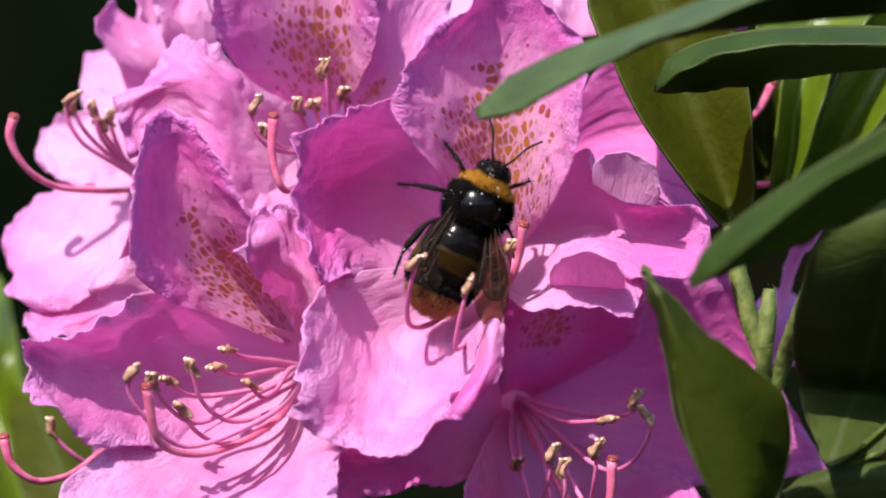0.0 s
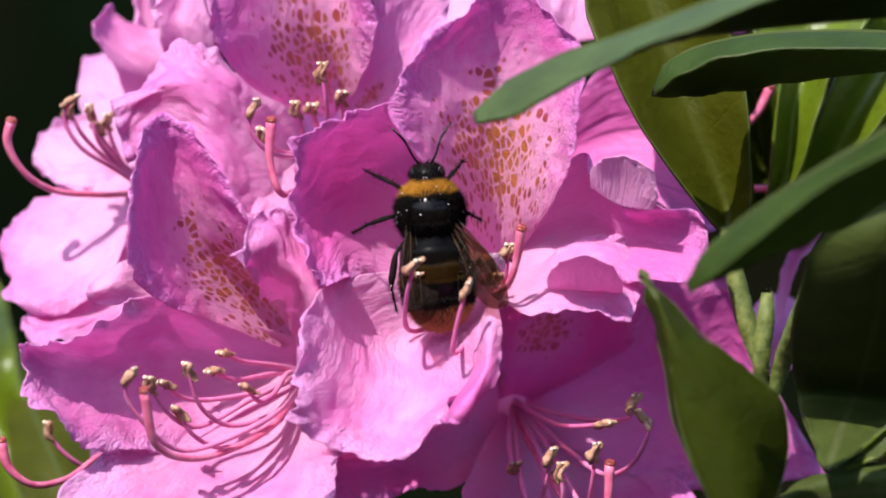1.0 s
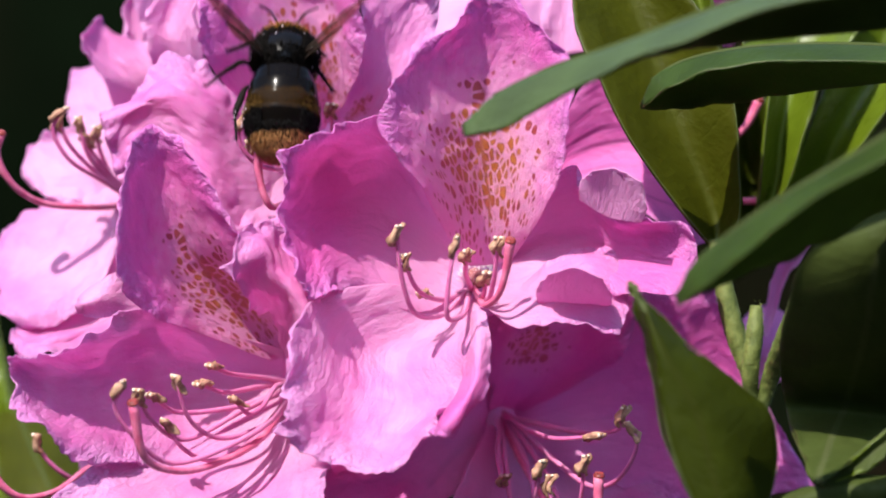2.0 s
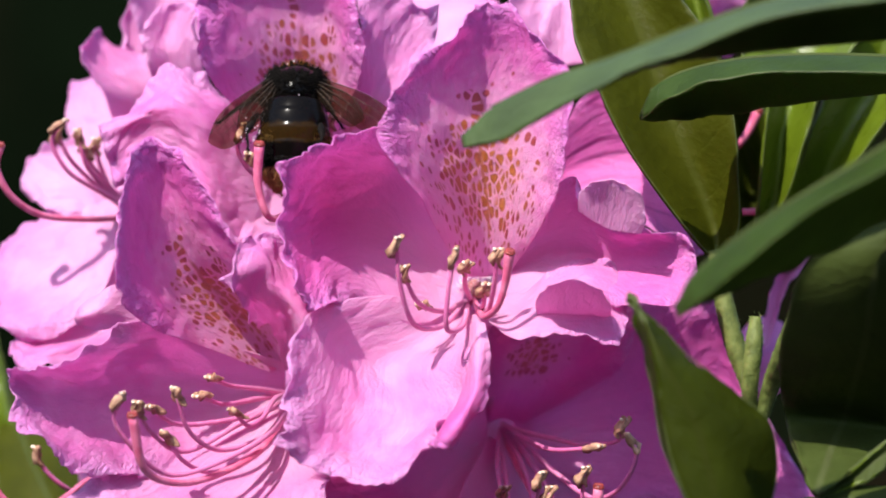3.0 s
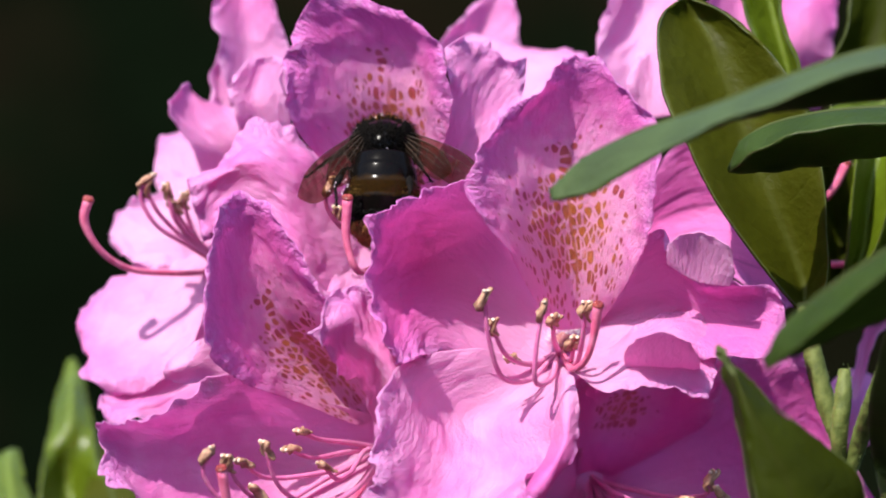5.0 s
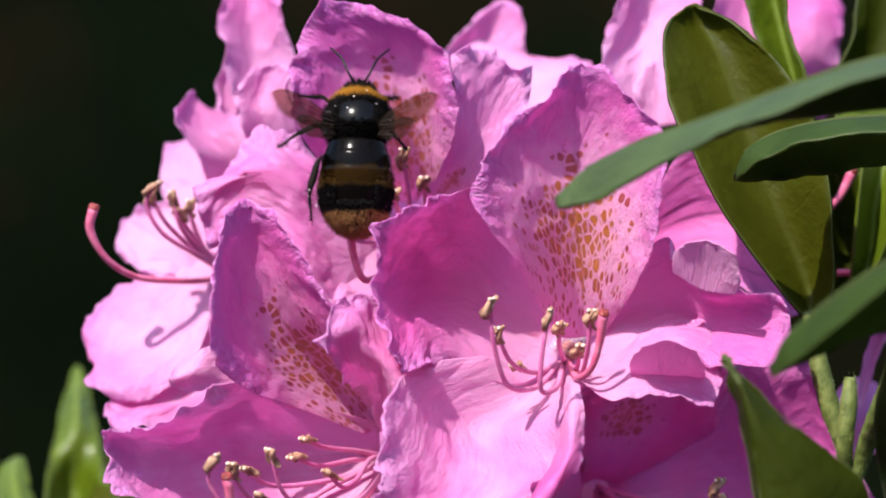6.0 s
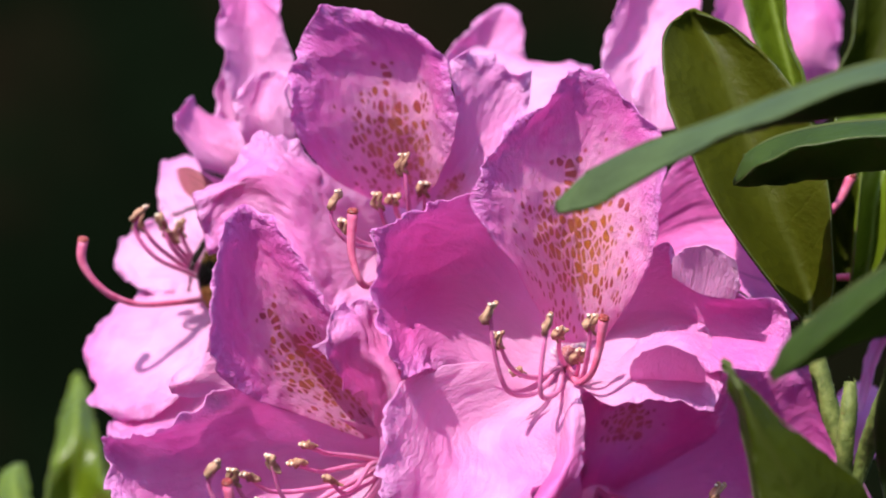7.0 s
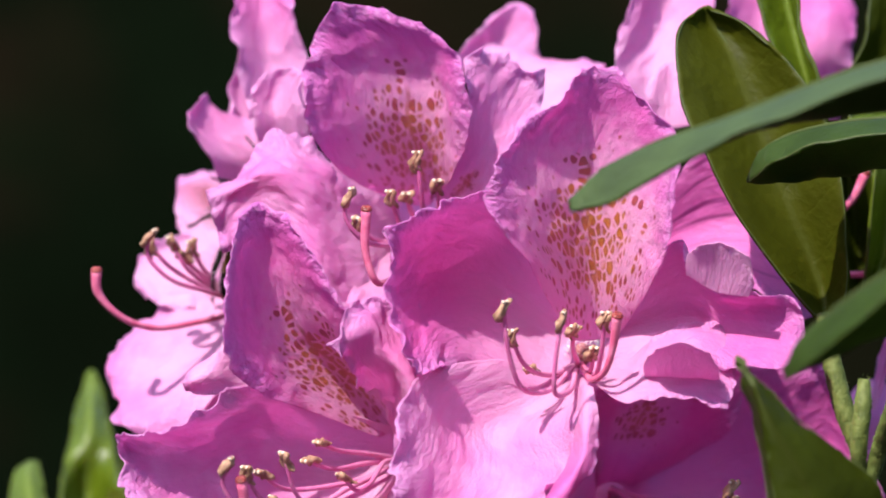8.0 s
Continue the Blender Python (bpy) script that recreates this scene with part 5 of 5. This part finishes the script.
def bee():
    base = new("bumblebee")
    tagged(base, "furry black bumblebee with yellow collar, banded abdomen and buff tail", "bee")
    # abdomen: six overlapping segments
    bm = bmesh.new()
    rings, sides = 48, 32
    grid = []
    for i in range(rings):
        s = i / (rings - 1)
        y = 1.6 - 13.8 * s
        r = 5.2 * math.sin(math.pi * min(1, 0.17 + 0.83 * s) ** 0.92) ** 0.62 if 0 < s < 1 else 0.02
        r *= 1 - 0.035 * ((s * 6) % 1) if s < 0.95 else 1
        grid.append([bm.verts.new(Vector((r * math.cos(a), y, r * 0.88 * math.sin(a) - 1.6 * s * s - 0.3)) * MM)
                     for a in (2 * math.pi * k / sides for k in range(sides))])
    for i in range(rings - 1):
        for k in range(sides):
            m = (k + 1) % sides
            bm.faces.new((grid[i][k], grid[i + 1][k], grid[i + 1][m], grid[i][m]))
    abdomen = part("abdomen", bm, abdomen_skin, base, "glossy black abdomen with dull yellow band and buff tail")
    part("fur", fur((0, -5.6, -0.8), (5.1, 6.6, 4.5), 7600, 0.95, lambda d: d.y < -0.3 or abs(d.x) > 0.55 or d.z < 0.5 or d.y > 0.42, 3, (0, -0.9, 0)), abdomen_hair, abdomen)
    thorax = part("thorax", egg((0, 4.3, 0.2), (4.25, 4.3, 3.9), None, 24, 32), thorax_skin, base, "polished black thorax with yellow-orange collar")
    part("fur", fur((0, 4.3, 0.1), (4.3, 4.4, 4.0), 8200, 1.3, lambda d: d.z < 0.80 or d.y > 0.35 or d.y < -0.35, 5, (0, -0.1, 0.0)), thorax_hair, thorax)
    head = part("head", egg((0, 9.6, -1.0), (2.2, 1.7, 2.3), None, 16, 24), shell_skin, base)
    part("fur", fur((0, 9.5, -0.9), (2.2, 1.6, 2.2), 900, 0.8, lambda d: d.z > -0.6, 7, (0, 0.2, 0.2)), thorax_hair, head)
    for s in (-1, 1):
        part("eye", egg((1.85 * s, 9.9, -1.2), (0.75, 1.0, 1.7)), eye_skin, head)
        part("antenna", tube([(0.7 * s, 10.9, -0.2), (1.6 * s, 12.3, 0.6), (2.6 * s, 14.6, 0.5), (4.2 * s, 16.6, 0.0)], (0.2, 0.16, 0.19, 0.15), 7, 20), shell_skin, head)
    part("mouthpart", tube([(0, 10.4, -2.4), (0, 11.4, -4.2), (0, 11.0, -6.0)], (0.5, 0.35, 0.2), 8, 10), shell_skin, head)
    for s in (-1, 0.62):
        leg(base, [(2.6 * s, 7.2, -2.2), (5.0 * s, 9.0, -1.0), (7.0 * s, 10.2, -3.0), (8.6 * s, 11.2, -4.4)], (0.6, 0.6, 0.36, 0.5, 0.45, 0.28, 0.22, 0.15), 11 + s)
        leg(base, [(3.0 * s, 4.4, -2.8), (6.0 * s, 4.2, -0.8), (8.8 * s, 3.6, -2.6), (11.2 * s, 2.6, -4.4)], (0.6, 0.66, 0.4, 0.6, 0.5, 0.3, 0.24, 0.15), 21 + s)
        leg(base, [(2.8 * s, 1.6, -3.0), (5.4 * s, -0.8, -1.8), (6.6 * s, -5.4, -3.0), (6.2 * s, -9.0, -5.0)], (0.5, 0.6, 0.35, 0.75, 0.8, 0.3, 0.25, 0.12), 31 + s)
    # pale pollen caught in the fur and on the hind legs
    rng = random.Random(77)
    bm = bmesh.new()
    for i in range(24):
        d = Vector((rng.gauss(0, 1), rng.gauss(0, 1), abs(rng.gauss(0, 1)))).normalized()
        egg((d.x * 4.9, 4.3 + d.y * 5.0, 0.1 + d.z * 4.6), [rng.uniform(0.06, 0.15)] * 3, bm, 4, 6)
    part("pollen", bm, throat_down, thorax, "pale pollen grains in the fur")
    for s in (-1,):
        bm = bmesh.new()
        for i in range(26):
            w = rng.random()
            egg((s * (6.0 + 0.5 * w) + rng.gauss(0, 0.7), -3.4 - 4.6 * w + rng.gauss(0, 0.4), -2.4 - 1.8 * w + rng.gauss(0, 0.5)), [rng.uniform(0.05, 0.12)] * 3, bm, 4, 6)
        part("pollen_load", bm, throat_down, base, "pale pollen on the hind leg")
    wings = []
    for s in (-1, 1):
        wings.append((s, 0, wing(base, "forewing", 14.5, 5.0, (3.3 * s, 3.4, 2.8), s)))
        wings.append((s, 1, wing(base, "hindwing", 9.5, 4.0, (3.4 * s, 1.8, 2.6), s)))
    return base, wings, abdomen


bumblebee, bee_wings, bee_abdomen = bee()


# ---- the shrub's wood ----
def shrub():
    root = new("shrub")
    root.location = (0.02, 0.16, 0.0)
    tagged(root, "rhododendron shrub with brown woody stem carrying the flower truss", "shrub")
    part("trunk", tube([(60, 40, -60), (40, 20, 300), (10, -10, 800), (-10, -62, 1180), (-14, -70, 1262)], (22, 17, 11, 6, 3.5), 12, 40, True, None, 0.3), bark, root)
    part("branch", tube([(20, 0, 700), (50, -40, 1000), (54, -90, 1180), (52, -130, 1240)], (8, 6, 4, 1.6), 10, 30, True, None, 0.2), bark, root)
    return root


shrub()


# ---- what moves ----
def wing_pose(side, hind, out, lift, twist=0):
    """A wing turned back by out degrees from straight sideways, lifted by lift degrees."""
    x, y, z = (3.3, 3.4, 2.8) if not hind else (3.4, 1.8, 2.6)
    turn = Matrix.Rotation(radians(-side * out), 4, "Z") @ Matrix.Rotation(radians(-side * lift), 4, "Y") @ Matrix.Rotation(radians(twist), 4, "X")
    return Matrix.Translation(Vector((x * side, y, z)) * MM) @ turn


def bee_pose(x, y, z, pitch, lean):
    """The bee's waist at a place, its head raised by pitch degrees and leaning to the side by lean degrees."""
    return pose(x, y, z, 0, lean, 0) @ pose(0, 0, 0, pitch, 0, 0)


def motions():
    walk(bumblebee, [
        (0.0, bee_pose(0.0030, 0.0045, 1.2788, 80, 26)),
        (0.2, bee_pose(0.0012, 0.0046, 1.2786, 82, 14)),
        (0.5, bee_pose(0.0000, 0.0046, 1.2788, 82, 4)),
        (0.8, bee_pose(-0.0006, 0.0046, 1.2783, 82, -2)),
        (1.0, bee_pose(-0.0010, 0.0046, 1.2782, 82, -6)),
        (1.2, bee_pose(-0.0000, 0.0045, 1.2792, 80, -5)),
        (1.3, bee_pose(0.0015, 0.0033, 1.2812, 78, -5)),
        (1.4, bee_pose(-0.0002, -0.0011, 1.2831, 72, -6)),
        (1.5, bee_pose(0.0031, -0.0081, 1.2907, 58, -43)),
        (1.6, bee_pose(-0.0029, -0.0083, 1.2942, 55, -43)),
        (1.7, bee_pose(-0.0247, 0.0035, 1.3052, 52, 36)),
        (1.8, bee_pose(-0.0345, 0.0123, 1.3107, 48, 50)),
        (1.9, bee_pose(-0.0316, 0.0151, 1.3073, 45, 38)),
        (2.0, bee_pose(-0.0208, 0.0165, 1.3024, 32, 2)),
        (2.1, bee_pose(-0.0216, 0.0182, 1.2984, 24, 6)),
        (2.2, bee_pose(-0.0211, 0.0191, 1.2981, 21, 4)),
        (2.5, bee_pose(-0.0193, 0.0220, 1.2998, 11, 3)),
        (3.3, bee_pose(-0.0192, 0.0220, 1.2998, 11, 1)),
        (4.1, bee_pose(-0.0192, 0.0220, 1.2998, 11, -1)),
        (5.2, bee_pose(-0.0192, 0.0220, 1.2998, 11, 2)),
        (5.7, bee_pose(-0.0193, 0.0162, 1.2993, 26, 2)),
        (6.1, bee_pose(-0.0259, 0.0120, 1.3038, 60, 0)),
        (6.3, bee_pose(-0.0322, 0.0112, 1.3057, 62, -3)),
        (6.4, bee_pose(-0.0413, 0.0110, 1.3085, 44, 20)),
        (6.5, bee_pose(-0.0639, 0.0155, 1.3059, 52, 36)),
        (6.6, bee_pose(-0.0745, 0.0170, 1.3045, 44, 45)),
        (6.7, bee_pose(-0.0597, 0.0289, 1.3049, 42, 40)),
        (6.8, bee_pose(-0.0483, 0.0430, 1.2987, 44, 38)),
        (6.9, bee_pose(-0.0461, 0.0485, 1.2939, 52, 34)),
        (7.0, bee_pose(-0.0414, 0.0498, 1.2877, 56, 14)),
        (7.2, bee_pose(-0.0415, 0.0509, 1.2869, 58, 10)),
        (7.5, bee_pose(-0.0412, 0.0509, 1.2867, 58, 8)),
        (8.0, bee_pose(-0.0412, 0.0509, 1.2868, 58, 6)),
    ])
    for side, hind, ob in bee_wings:
        rest = (50 if hind else 58) if side > 0 else (78 if hind else 84)
        half, up = (27, -12) if side > 0 else (40, -24)
        half += 10 * hind
        rows = [(0.0, wing_pose(side, hind, rest, 3, 10)), (1.1, wing_pose(side, hind, rest, 3, 10)), (1.2, wing_pose(side, hind, rest - 16, 4))]
        rows += [(t / 30, wing_pose(side, hind, 10 + 12 * hind, (55, -30)[t % 2])) for t in range(38, 69)]
        rows += [(2.6, wing_pose(side, hind, half, up, 55)), (4.1, wing_pose(side, hind, half + 3, up - 2, 50)), (5.7, wing_pose(side, hind, half, up, 55))]
        rows += [(t / 30, wing_pose(side, hind, 10 + 12 * hind, (55, -30)[t % 2])) for t in range(178, 241)]
        walk(ob, rows)
    def curl(angle):
        """The abdomen bent down at the waist."""
        return pose(0, 0.001, -0.0005) @ pose(0, 0, 0, angle, 0, 0) @ pose(0, -0.001, 0.0005)
    walk(bee_abdomen, [(0.0, curl(4)), (0.6, curl(8)), (1.3, curl(2)), (1.8, curl(12)), (2.0, curl(30)), (2.2, curl(38)), (2.6, curl(60)), (5.6, curl(60)), (6.2, curl(8)), (6.8, curl(14)), (8.0, curl(24))])
    # the bee's weight bends the stamens
    for i, ob in enumerate(sorted((o for o in front_flower.children if o.name.startswith("stamen")), key=lambda o: o.name)):
        turn, nod = ((19, 17), (8, 12), (5, 10), (5, 14), (0, 10), (0, 6), (0, 6))[i]
        walk(ob, [(0.0, pose(0, 0, 0, nod, turn, 0)), (1.3, pose(0, 0, 0, nod, turn, 0)), (1.5, pose(0, 0, 0, nod * 0.2, turn * 0.2, 0)), (1.8, pose(0, 0, 0)), (8.0, pose(0, 0, 0))])
    for ob in (o for o in far_flower.children if o.name.startswith(("stamen", "pistil"))):
        walk(ob, [(0.0, pose(0, 0, 0)), (6.7, pose(0, 0, 0)), (7.0, pose(0, 0, 0, 0, -6, 0)), (7.4, pose(0, 0, 0, 0, -8, 0)), (8.0, pose(0, 0, 0, 0, -11, 0))])
    x, y, z = far_flower.location
    walk(far_flower, [(0.0, pose(x, y, z)), (6.7, pose(x, y, z)), (7.1, pose(x, y, z - 0.002, 0, -2, 0)), (7.5, pose(x, y, z - 0.0025, 0, -3, 0)), (8.0, pose(x + 0.001, y, z - 0.0040, 0, -3, 0))])


motions()
